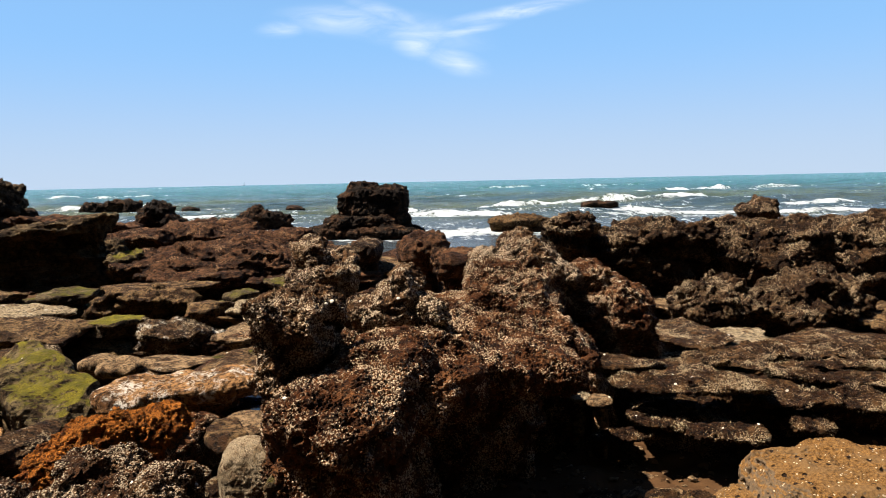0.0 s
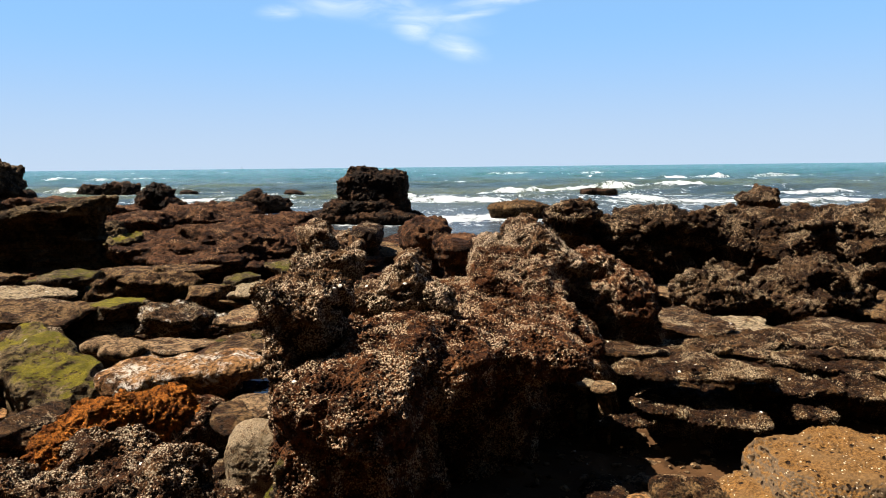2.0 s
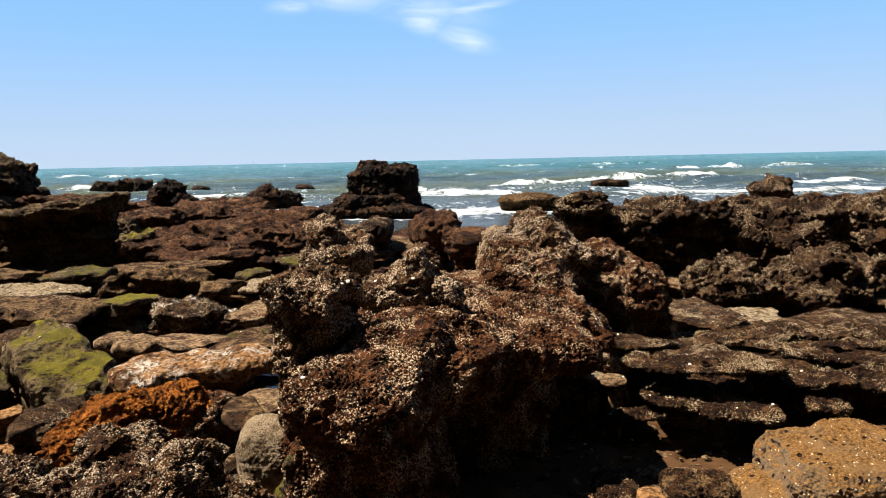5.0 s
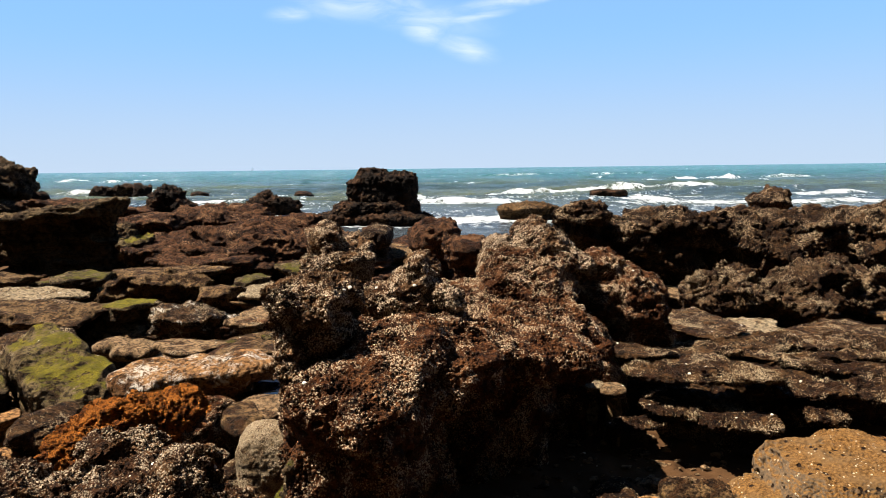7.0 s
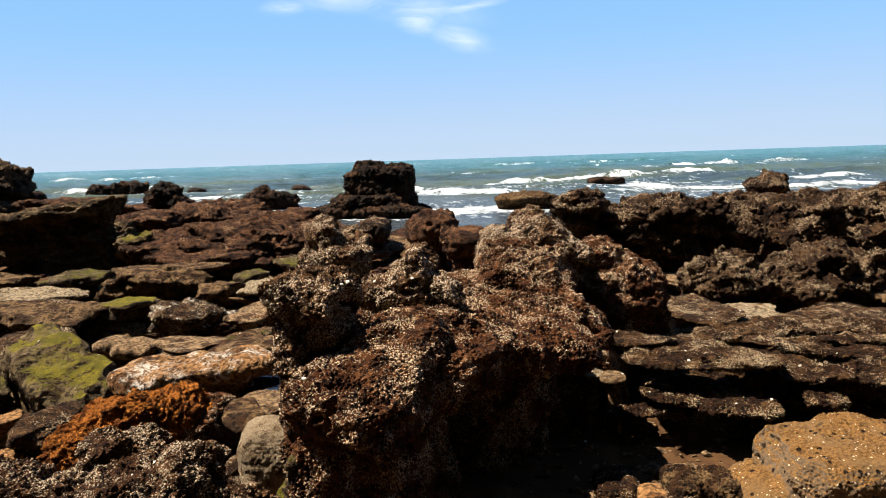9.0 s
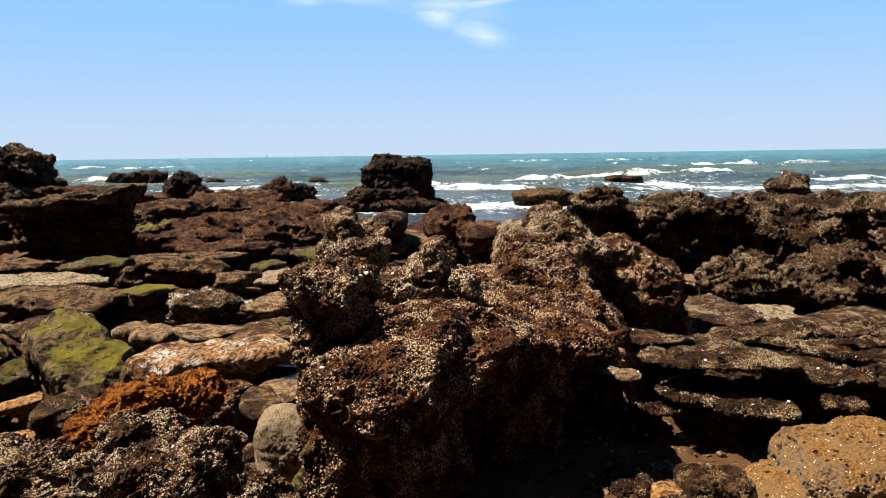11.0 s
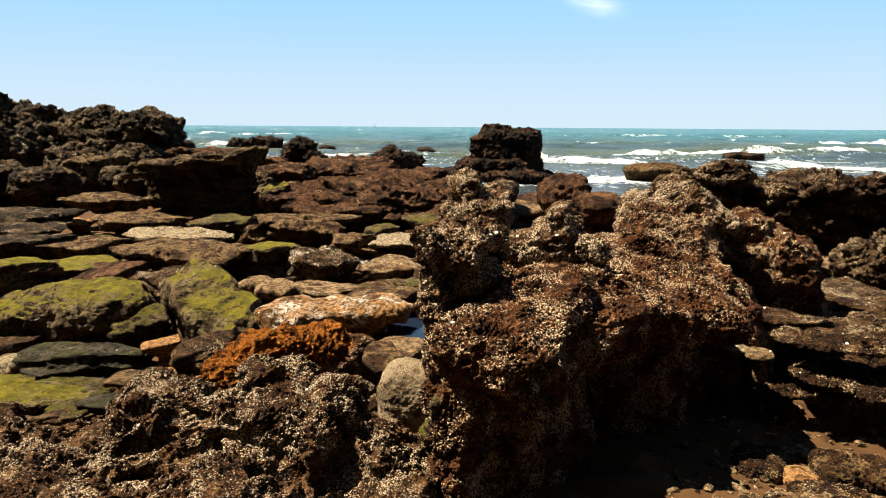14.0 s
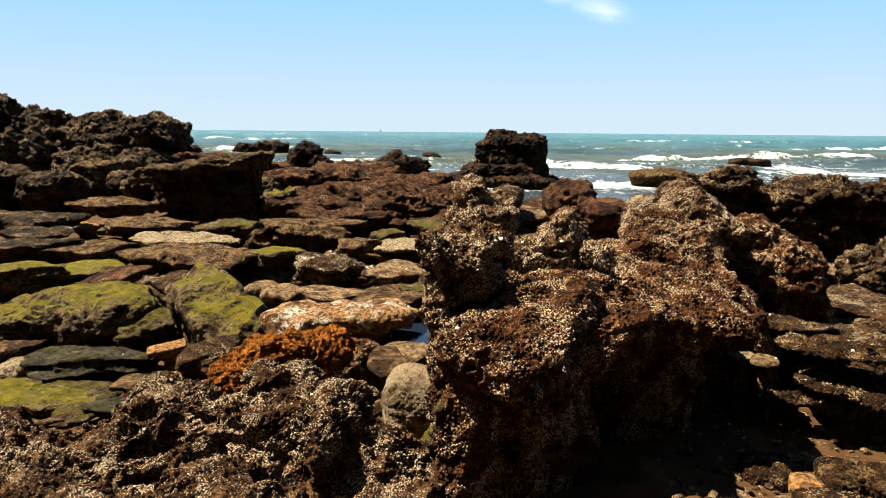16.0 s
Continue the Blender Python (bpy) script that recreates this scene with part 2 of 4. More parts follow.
def sandstone_material():
    """Ochre sandstone: fine grit, dark bored holes, small pale shells, and shade painted grey on the flanks."""
    m, nt, bsdf = nodes_of("pitted ochre sandstone")
    k = Maker(nt)
    grit = k.noise(90, 5, 0.7)
    col = k.mix(k.ramp(grit, 0.34, 0.66), (0.045, 0.020, 0.005), (0.165, 0.084, 0.025))
    col = k.mix(k.ramp(k.noise(4.5, 5, 0.6, 0.4), 0.45, 0.62, 0.0, 0.7), col, (0.10, 0.058, 0.024))
    # steep sides turn greyer: the flank's shade put into the colour
    col = k.mix(k.ramp(k.up(), 0.75, 0.45, 0.0, 0.6), col, (0.09, 0.072, 0.052))
    holes, pick = k.voronoi(24), k.voronoi(24, "Color")
    sep = nt.nodes.new("ShaderNodeSeparateColor")
    nt.links.new(pick, sep.inputs[0])
    bored = k.math("MULTIPLY", k.ramp(k.math("ADD", holes, k.math("MULTIPLY", k.noise(60, 3), 0.14)), 0.36, 0.26), k.ramp(sep.outputs[0], 0.55, 0.60))
    col = k.mix(bored, col, (0.012, 0.006, 0.003))
    chip, which = k.voronoi(70), k.voronoi(70, "Color")
    sep2 = nt.nodes.new("ShaderNodeSeparateColor")
    nt.links.new(which, sep2.inputs[0])
    col = k.mix(k.math("MULTIPLY", k.ramp(chip, 0.36, 0.24), k.ramp(sep2.outputs[1], 0.88, 0.91)), col, (0.32, 0.26, 0.18))
    nt.links.new(col, bsdf.inputs["Base Color"])
    bsdf.inputs["Roughness"].default_value, bsdf.inputs["Specular IOR Level"].default_value = 0.9, 0.1
    b = k.bump(grit, 0.8, 0.012)
    nt.links.new(k.bump(k.math("MULTIPLY", bored, -1), 1.0, 0.02, b), bsdf.inputs["Normal"])
    return m


def ground_material():
    m, nt, bsdf = nodes_of("shore sand and bedrock")
    k = Maker(nt)
    sand = k.mix(k.noise(240, 3, 0.7), (0.15, 0.085, 0.036), (0.24, 0.155, 0.075))
    bed = k.mix(k.noise(9, 7, 0.68), (0.012, 0.005, 0.002), (0.085, 0.042, 0.016))
    layers = k.noise(1.0, 5, 0.6, 0.3, k.stretched(1.3, 3.0, 3.0))
    # sand has gathered in the hollow below the ledge
    off = nt.nodes.new("ShaderNodeVectorMath")
    off.operation = "DISTANCE"
    nt.links.new(k.place, off.inputs[0])
    off.inputs[1].default_value = (1.55, 2.70, 0.0)
    hollow = k.math("ADD", off.outputs["Value"], k.math("MULTIPLY", layers, 0.6))
    sandy = k.math("MAXIMUM", k.ramp(layers, 0.66, 0.71), k.ramp(hollow, 0.72, 0.62))
    col = k.mix(sandy, bed, sand)
    nt.links.new(col, bsdf.inputs["Base Color"])
    bsdf.inputs["Roughness"].default_value, bsdf.inputs["Specular IOR Level"].default_value = 0.9, 0.1
    b = k.bump(layers, 0.6, 0.05)
    nt.links.new(k.bump(k.noise(70, 5, 0.7), 0.5, 0.012, b), bsdf.inputs["Normal"])
    return m


def sea_material():
    m, nt, bsdf = nodes_of("sea water")
    k = Maker(nt)
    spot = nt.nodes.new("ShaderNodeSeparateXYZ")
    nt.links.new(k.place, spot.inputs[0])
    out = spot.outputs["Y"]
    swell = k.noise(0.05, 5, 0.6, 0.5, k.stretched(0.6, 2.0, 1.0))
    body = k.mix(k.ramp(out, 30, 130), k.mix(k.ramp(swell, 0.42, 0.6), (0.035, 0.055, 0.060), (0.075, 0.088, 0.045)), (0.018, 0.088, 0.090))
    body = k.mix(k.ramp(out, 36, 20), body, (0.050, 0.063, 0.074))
    foam = k.attribute("foam")
    lace = k.noise(1.0, 9, 0.75, 0.8, k.stretched(1.1, 0.6, 1.0))
    fret = k.noise(3.0, 5, 0.7, 0.5, k.stretched(1.4, 0.5, 1.0))
    cover = k.math("ADD", foam, k.math("MULTIPLY", k.math("SUBTRACT", lace, 0.5), 1.7))
    cover = k.math("ADD", cover, k.math("MULTIPLY", k.math("SUBTRACT", fret, 0.5), 1.2))
    white = k.ramp(cover, 0.40, 0.70)
    nt.links.new(k.mix(white, body, (0.48, 0.52, 0.55)), bsdf.inputs["Base Color"])
    nt.links.new(k.ramp(white, 0, 1, 0.18, 0.9), bsdf.inputs["Roughness"])
    bsdf.inputs["IOR"].default_value = 1.33
    bsdf.inputs["Specular IOR Level"].default_value = 0.4
    w = k.bump(k.noise(0.8, 7, 0.65, 0.4, k.stretched(0.5, 1.6, 1.0)), 1.0, 1.3)
    nt.links.new(k.bump(k.noise(6, 5, 0.65, 0.3, k.stretched(0.6, 1.5, 1.0)), 0.6, 0.10, w), bsdf.inputs["Normal"])
    return m


def pool_material():
    m, nt, bsdf = nodes_of("still pool water")
    k = Maker(nt)
    bsdf.inputs["Base Color"].default_value = (0.006, 0.010, 0.020, 1)
    bsdf.inputs["Roughness"].default_value = 0.04
    bsdf.inputs["IOR"].default_value = 1.33
    nt.links.new(k.bump(k.noise(14, 3), 0.12, 0.01), bsdf.inputs["Normal"])
    return m


# for the added bluff that blocks sky light; dark so it reflects little
m_sky_block = rock_material("dark sky block", (0.05, 0.045, 0.025), (0.02, 0.025, 0.01), (0.12, 0.10, 0.06), 0.5, 0.6, 20.0)


def plain_material(name, light, dark, scale, rough=0.6):
    m, nt, bsdf = nodes_of(name)
    k = Maker(nt)
    nt.links.new(k.mix(k.noise(scale, 4, 0.6), dark, light), bsdf.inputs["Base Color"])
    bsdf.inputs["Roughness"].default_value = rough
    return m


m_shell = plain_material("white shell", (0.62, 0.58, 0.50), (0.38, 0.33, 0.27), 60)
m_cord = plain_material("old dark cord", (0.06, 0.05, 0.04), (0.02, 0.017, 0.014), 300, 0.8)
m_sail = plain_material("pale sailcloth", (0.75, 0.75, 0.74), (0.6, 0.6, 0.6), 1)
m_hull = plain_material("dark hull paint", (0.12, 0.14, 0.18), (0.08, 0.09, 0.12), 1)
m_ground, m_sea, m_pool, m_sandstone = ground_material(), sea_material(), pool_material(), sandstone_material()


# ---- noise on arrays ----
def lattice(ix, iy, iz, seed):
    h = (ix.astype(np.uint32) * np.uint32(374761393) + iy.astype(np.uint32) * np.uint32(668265263)
         + iz.astype(np.uint32) * np.uint32(2147483647) + np.uint32(seed * 144665 + 17))
    h = (h ^ (h >> np.uint32(13))) * np.uint32(1274126177)
    h = (h ^ (h >> np.uint32(16))) * np.uint32(2246822519)
    return ((h >> np.uint32(8)) & np.uint32(0xFFFF)).astype(np.float32) / 65535.0


def vnoise(p, seed=0):
    """Smooth noise from -1 to 1 at the points p (n, 3)."""
    c = np.floor(p).astype(np.int64)
    f = (p - c).astype(np.float32)
    f = f * f * f * (f * (f * 6 - 15) + 10)
    x, y, z = c.T
    out = 0
    for dx in (0, 1):
        wx = f[:, 0] if dx else 1 - f[:, 0]
        for dy in (0, 1):
            wy = f[:, 1] if dy else 1 - f[:, 1]
            for dz in (0, 1):
                wz = f[:, 2] if dz else 1 - f[:, 2]
                out = out + lattice(x + dx, y + dy, z + dz, seed) * wx * wy * wz
    return out * 2 - 1


TURNED = np.array(Euler((0.7, 0.4, 1.1)).to_matrix(), dtype=np.float64)


def fbm(p, octaves, seed=0, gain=0.5):
    out, a, total = 0, 1.0, 0.0
    for o in range(octaves):
        out = out + a * vnoise(p, seed + o)
        total += a
        a *= gain
        p = p @ TURNED.T * 2.03
    return out / total


def cells(p, seed=0):
    """Distance to the nearest of jittered points, one in each unit cell, at most 0.8."""
    c = np.floor(p - 0.5).astype(np.int64)
    best = np.full(len(p), 0.64, np.float32)
    for dx in (0, 1):
        for dy in (0, 1):
            for dz in (0, 1):
                k = c + (dx, dy, dz)
                x, y, z = k.T
                q = np.stack([lattice(x, y, z, seed + s) for s in (0, 1, 2)], 1) * 0.8 + 0.1 + k
                best = np.minimum(best, ((p - q) ** 2).sum(1))
    return np.sqrt(best)


def ground_height(x, y):
    """The shore: nearly level rock and sand that dips under the sea."""
    x, y = np.asarray(x, float), np.asarray(y, float)
    z = np.interp(y, [-30, 0, 3, 5, 8, 11, 15, 18, 24, 60], [0.5, 0.1, 0.02, 0.02, 0.0, 0.0, -0.02, -0.16, -0.9, -3.0])
    z = z - 0.19 * np.clip((-x - 0.9) / 1.5, 0, 1) * np.clip((6.5 - y) / 2, 0, 1)
    z = z - 0.08 * np.clip((-x - 0.9) / 0.6, 0, 1) * np.clip((y - 4.5) / 1.5, 0, 1) * np.clip((12 - y) / 2, 0, 1)
    z = z - 0.13 * np.clip((-x - 1.9) / 0.8, 0, 1) * np.clip((13 - y) / 2, 0, 1) * np.clip((y - 3) / 1, 0, 1)
    z = z - 0.16 * np.clip((x + 2.2) / 0.8, 0, 1) * np.clip((2.6 - x) / 0.8, 0, 1) * np.clip((y - 13.0) / 1.2, 0, 1) * np.clip((19 - y) / 2, 0, 1)
    z = z - 0.14 * np.exp(-(((x + 1.36) / 0.28) ** 2 + ((y - 5.0) / 0.5) ** 2))
    return z


# ---- builders ----
def mesh_object(name, bm, material, parent=None):
    me = bpy.data.meshes.new(name)
    bm.to_mesh(me)
    bm.free()
    me.materials.append(material)
    ob = new(name, me)
    if parent:
        ob.parent = parent
    return ob


def lump(bm, x, y, z, rx, ry, rz, yaw=0, roll=0, n=3.0, pitch=0):
    """A rounded block: an ellipsoid that is squarer the larger n."""
    made = bmesh.ops.create_icosphere(bm, subdivisions=3, radius=1)["verts"]
    turn = Matrix.Translation((x, y, z)) @ Euler((radians(pitch), radians(-roll), radians(yaw))).to_matrix().to_4x4()
    for v in made:
        a, b, c = abs(v.co.x), abs(v.co.y), abs(v.co.z)
        s = (a ** n + b ** n + c ** n) ** (-1 / n)
        v.co = turn @ Vector((v.co.x * s * rx, v.co.y * s * ry, v.co.z * s * rz))


def shard(bm, rng, x, y, z, rx, ry, rz, yaw=0, roll=0, n=3.0, pitch=0):
    """A broken slab: flat top and bottom, with an uneven ring of broken sides."""
    made = bmesh.ops.create_icosphere(bm, subdivisions=4, radius=1)["verts"]
    sides = rng.randint(5, 7)
    start = rng.uniform(0, math.tau)
    cuts = [(Vector((0, 0, -1)), 1.0), (Vector((rng.uniform(-0.10, 0.10), rng.uniform(-0.12, 0.02), 1)).normalized(), 0.97)]
    for i in range(sides):
        a = start + (i + rng.uniform(-0.32, 0.32)) * math.tau / sides
        cuts.append((Vector((math.cos(a), math.sin(a), rng.uniform(-0.6, 0.05))).normalized(), rng.uniform(0.80, 0.97)))
    for i in range(2):
        a = rng.uniform(0, math.tau)
        cuts.append((Vector((math.cos(a) * 0.75, math.sin(a) * 0.75, 0.8)).normalized(), rng.uniform(0.92, 1.1)))
    turn = Matrix.Translation((x, y, z)) @ Euler((radians(pitch), radians(-roll), radians(yaw))).to_matrix().to_4x4()
    for v in made:
        s = min(d / max(c.dot(v.co), 0.2) for c, d in cuts)
        v.co = turn @ Vector((v.co.x * s * rx, v.co.y * s * ry, v.co.z * s * rz))


BROKEN = ("slab", "block", "reef", "ledge")
DETAIL = 2.0       # size of the meshes' faces, in thousandths of their distance from the path

# warp: bends the whole form (size, reach); bed: layers that jut out (thickness, depth); ridge: sharp lumps (size, depth);
# pit: hollows (size, depth); crust: shells and grit (size, depth)
STYLES = {
    "crag": dict(octaves=4, warp=(0.36, 0.11), bed=(0.15, 0.04), ridge=(0.16, 0.080), pit=(0.09, 0.070), crust=(0.015, 0.012)),
    "knob": dict(octaves=4, warp=(0.34, 0.09), bed=(0.13, 0.03), ridge=(0.25, 0.085), pit=(0.09, 0.034), crust=(0.016, 0.010)),
    "weed": dict(octaves=4, warp=(0.50, 0.06), bed=(0.16, 0.010), ridge=(0.22, 0.040), pit=(0.09, 0.035), crust=(0.015, 0.011)),
    "ledge": dict(warp=(0.40, 0.07), bed=(0.040, 0.10), ridge=(0.13, 0.070), pit=(0.09, 0.050), crust=(0.018, 0.011)),
    "bed": dict(warp=(0.30, 0.05), bed=(0.035, 0.06), ridge=(0.13, 0.070), pit=(0.09, 0.050), crust=(0.018, 0.011)),
    "slab": dict(warp=(0.30, 0.030), bed=(0.045, 0.085), ridge=(0.16, 0.032), pit=(0.10, 0.010), crust=(0.016, 0.005)),
    "pitted": dict(warp=(0.25, 0.035), bed=(0.05, 0.004), ridge=(0.12, 0.022), pit=(0.065, 0.05), crust=(0.013, 0.007)),
    "stone": dict(warp=(0.25, 0.04), bed=(0.05, 0.006), ridge=(0.15, 0.014), pit=(0.05, 0.006), crust=(0.016, 0.004)),
    "block": dict(warp=(1.3, 0.10), bed=(0.15, 0.06), ridge=(0.60, 0.07), pit=(0.30, 0.03), crust=(0.06, 0.014)),
    "reef": dict(warp=(0.9, 0.10), bed=(0.09, 0.13), ridge=(0.36, 0.11), pit=(0.30, 0.03), crust=(0.06, 0.016)),
    "shelf": dict(warp=(0.6, 0.12), bed=(0.12, 0.19), ridge=(0.24, 0.12), pit=(0.19, 0.09), crust=(0.045, 0.022)),
    "sponge": dict(warp=(0.25, 0.06), bed=(0.07, 0.02), ridge=(0.07, 0.045), pit=(0.04, 0.020), crust=(0.014, 0.011)),
    "tower": dict(warp=(0.8, 0.16), bed=(0.42, 0.10), ridge=(0.34, 0.24), pit=(0.30, 0.16), crust=(0.10, 0.04)),
    "far": dict(warp=(0.9, 0.20), bed=(0.26, 0.17), ridge=(0.42, 0.20), pit=(0.28, 0.09), crust=(0.09, 0.04)),
}
USUAL = {"crag": 0.30, "weed": 0.40, "knob": 0.28, "ledge": 0.30, "bed": 0.30, "pitted": 0.30, "slab": 0.30, "stone": 0.16, "block": 0.6, "reef": 0.6, "far": 1.0, "tower": 0.9, "shelf": 0.45, "sponge": 0.28}       # radius at which a style has its full depth


def skin_of(me, voxel):
    """The mesh wrapped anew in one even skin."""
    tmp = new("tmp", me)
    mod = tmp.modifiers.new("skin", "REMESH")
    mod.mode, mod.voxel_size = "VOXEL", voxel
    out = bpy.data.meshes.new_from_object(tmp.evaluated_get(bpy.context.evaluated_depsgraph_get()))
    bpy.data.objects.remove(tmp)
    bpy.data.meshes.remove(me)
    return out


def points_of(me):
    n = len(me.vertices)
    co, no = np.empty(n * 3, np.float32), np.empty(n * 3, np.float32)
    me.vertices.foreach_get("co", co)
    me.vertex_normals.foreach_get("vector", no)
    return co.reshape(-1, 3).astype(np.float64), no.reshape(-1, 3).astype(np.float64)


def move_points(me, co):
    me.vertices.foreach_set("co", co.astype(np.float32).ravel())
    me.update()


def largest_piece(me):
    """The mesh without the small closed pieces that a new skin leaves inside or beside it."""
    n = len(me.vertices)
    quads = np.empty(len(me.loops), np.int32)
    me.loops.foreach_get("vertex_index", quads)
    quads = quads.reshape(-1, 4).astype(np.int64)
    a, b = np.concatenate([quads[:, 0], quads[:, 2]]), np.concatenate([quads[:, 1], quads[:, 3]])
    a, b = np.concatenate([a, quads[:, 1]]), np.concatenate([b, quads[:, 2]])
    mark = np.arange(n)
    while True:
        low = np.minimum(mark[a], mark[b])
        nxt = mark.copy()
        np.minimum.at(nxt, mark[a], low)
        np.minimum.at(nxt, mark[b], low)
        nxt = nxt[nxt]
        if (nxt == mark).all():
            break
        mark = nxt
    names, counts = np.unique(mark, return_counts=True)
    if len(names) == 1:
        return me
    keep = mark == names[counts.argmax()]
    index = np.cumsum(keep) - 1
    co = np.empty(n * 3, np.float32)
    me.vertices.foreach_get("co", co)
    out = quad_mesh(me.name, co.reshape(-1, 3)[keep], index[quads[keep[quads[:, 0]]]])
    bpy.data.meshes.remove(me)
    return out


def quad_mesh(name, co, quads):
    me = bpy.data.meshes.new(name)
    me.vertices.add(len(co))
    me.loops.add(quads.size)
    me.polygons.add(len(quads))
    me.vertices.foreach_set("co", np.asarray(co, np.float32).ravel())
    me.loops.foreach_set("vertex_index", quads.astype(np.int32).ravel())
    me.polygons.foreach_set("loop_start", np.arange(0, quads.size, 4, dtype=np.int32))
    me.polygons.foreach_set("loop_total", np.full(len(quads), 4, np.int32))
    me.update(calc_edges=True)
    me.polygons.foreach_set("use_smooth", np.ones(len(quads), bool))
    return me


def ridged(p, octaves, seed, gain=0.62):
    out, a, total = 0, 1.0, 0.0
    for o in range(octaves):
        out = out + a * (1 - 2 * np.abs(vnoise(p, seed + o)))
        total += a
        a *= gain
        p = p @ TURNED.T * 2.1
    return out / total


def weathered(me, style, voxel, seed, k=1.0):
    """Bends, layers, breaks and pits a smooth form, and roughens it with crust."""
    st = STYLES[style]
    me = skin_of(me, voxel * 1.8)
    co, nv = points_of(me)
    size, depth = st["warp"]
    bend = np.stack([fbm(co / size, 3, seed + 100 * a, 0.55) for a in range(3)], 1)
    flat = np.clip(1 - nv[:, 2] ** 2, 0, 1) ** 1.2
    size, depth2 = st["bed"]
    level = co[:, 2] / size + 1.3 * fbm(co / (size * 9), 2, seed + 7) + 0.3 * co[:, 0]
    li = np.floor(level)
    fr = level - li
    zero = np.zeros(len(co), np.int64)
    jut = lattice(li.astype(np.int64), zero, zero, seed) - 0.5
    jut = jut + 0.8 * vnoise(np.stack([co[:, 0] / (size * 5), co[:, 1] / (size * 5), li * 3.7], 1), seed + 5)
    jut = jut - 0.9 * np.clip(1 - np.minimum(fr, 1 - fr) / 0.16, 0, 1)
    co += bend * depth * k * 1.6 + nv * (jut * flat * depth2 * k)[:, None]
    move_points(me, co)
    me = largest_piece(skin_of(me, voxel))
    co, nv = points_of(me)
    size, depth = st["ridge"]
    co += nv * ((ridged(co / size, st.get("octaves", 5), seed + 21) - 0.42) * depth * k)[:, None]
    size, depth = st["pit"]
    hollow = np.clip(0.45 - cells(co / size + 0.6 * bend_small(co, size, seed), seed + 31), 0, 1) / 0.45
    co -= nv * (hollow ** 0.7 * np.clip(0.25 + 1.6 * vnoise(co / (size * 3), seed + 41), 0, 1) * depth * k)[:, None]
    move_points(me, co)
    co, nv = points_of(me)
    size, depth = st["crust"]
    if size > voxel * 1.5:
        bump = 0.55 - cells(co / size, seed + 51)
        co += nv * (bump * depth * 2 * np.clip(0.7 + 1.3 * vnoise(co / 0.12, seed + 61), 0.15, 1.5))[:, None]
        move_points(me, co)
    me.polygons.foreach_set("use_smooth", np.ones(len(me.polygons), bool))
    return me


def bend_small(co, size, seed):
    return np.stack([vnoise(co / (size * 0.6), seed + 71 + a) for a in range(3)], 1)


def rock(name, label, style, material, lumps, category="rock", rooted=True, detail=1.0, group="", strength=1.0, parent=None, root=0.6):
    """One rock: rounded blocks merged into one skin, then weathered. Its foot reaches the ground."""
    bm = bmesh.new()
    rng = random.Random(label + str(round(lumps[0][0], 1)))
    for l in lumps:
        if style in BROKEN:
            shard(bm, rng, *l)
        else:
            lump(bm, *l)
    if style == "slab":
        root *= 0.75
    if rooted:
        for l in lumps:
            low, g = l[2] - l[5], float(ground_height(l[0], l[1]))
            if low > g - 0.02:
                h = (l[2] - g) / 2 + 0.06
                lump(bm, l[0] + 0.05 * l[3], l[1] + 0.15 * l[4], g + h - 0.10, l[3] * root, l[4] * root * 0.95, h, l[6] if len(l) > 6 else 0, 0, 3.0)
    seed = sum(ord(ch) * (i + 3) for i, ch in enumerate(label)) % 997 + int(abs(lumps[0][0]) * 10)
    dist = math.hypot(lumps[0][0], lumps[0][1])
    me = bpy.data.meshes.new(name)
    bm.to_mesh(me)
    bm.free()
    radius = max((l[3] * l[4] * l[5]) ** (1 / 3) for l in lumps)
    strength *= min(1.15, max(0.25, radius / USUAL[style]))
    me = weathered(me, style, max(0.0043, dist * 0.001 * DETAIL * detail), seed, strength)
    co, nv = points_of(me)
    foot = Vector((*co[:, :2].mean(0), co[:, 2].min()))
    me.transform(Matrix.Translation(-foot))
    me.materials.clear()
    me.materials.append(material)
    me.name = name
    ob = new(name, me)
    ob.location = foot
    if parent:
        ob.parent = parent
        return ob
    return tagged(ob, label, category, group)


# ---- the large structure ----
def sheet(name, xs, ys, height, material):
    """A sheet over the grid given by the arrays xs and ys (rows, columns)."""
    rows, cols = xs.shape
    z = height(xs.ravel(), ys.ravel())
    co = np.stack([xs.ravel(), ys.ravel(), z], 1)
    i = np.arange(rows * cols).reshape(rows, cols)
    quads = np.stack([i[:-1, :-1], i[:-1, 1:], i[1:, 1:], i[1:, :-1]], -1).reshape(-1, 4)
    me = quad_mesh(name, co, quads)
    me.materials.append(material)
    return new(name, me)


def shore(x, y):
    p = np.stack([x, y, np.zeros_like(x)], 1)
    near = np.clip((26 - y) / 8, 0, 1) * np.clip((y - 0.5) / 2, 0.15, 1)
    lev = 2.6 * fbm(p * (0.55, 1.1, 1), 4, 5) + 0.5 * vnoise(p * (2.2, 4.0, 1), 15)
    step = (np.floor(lev) + np.clip((lev - np.floor(lev)) / 0.2, 0, 1)) * 0.045
    return ground_height(x, y) + near * (step + 0.05 * ridged(p / 0.5, 5, 9) - 0.02)


# one sheet of shore and sea bed, finest near the viewpoint
gy = np.concatenate([np.linspace(-40, 1.5, 24)[:-1], 1.5 * (24 / 1.5) ** np.linspace(0, 1, 330), np.array([40.0, 90, 400, 3400])])
ga = np.linspace(-1, 1, 360)
ys, aa = np.meshgrid(gy, ga, indexing="ij")
xs = aa * (2.5 + 0.85 * np.abs(ys)) + 40 * aa ** 11
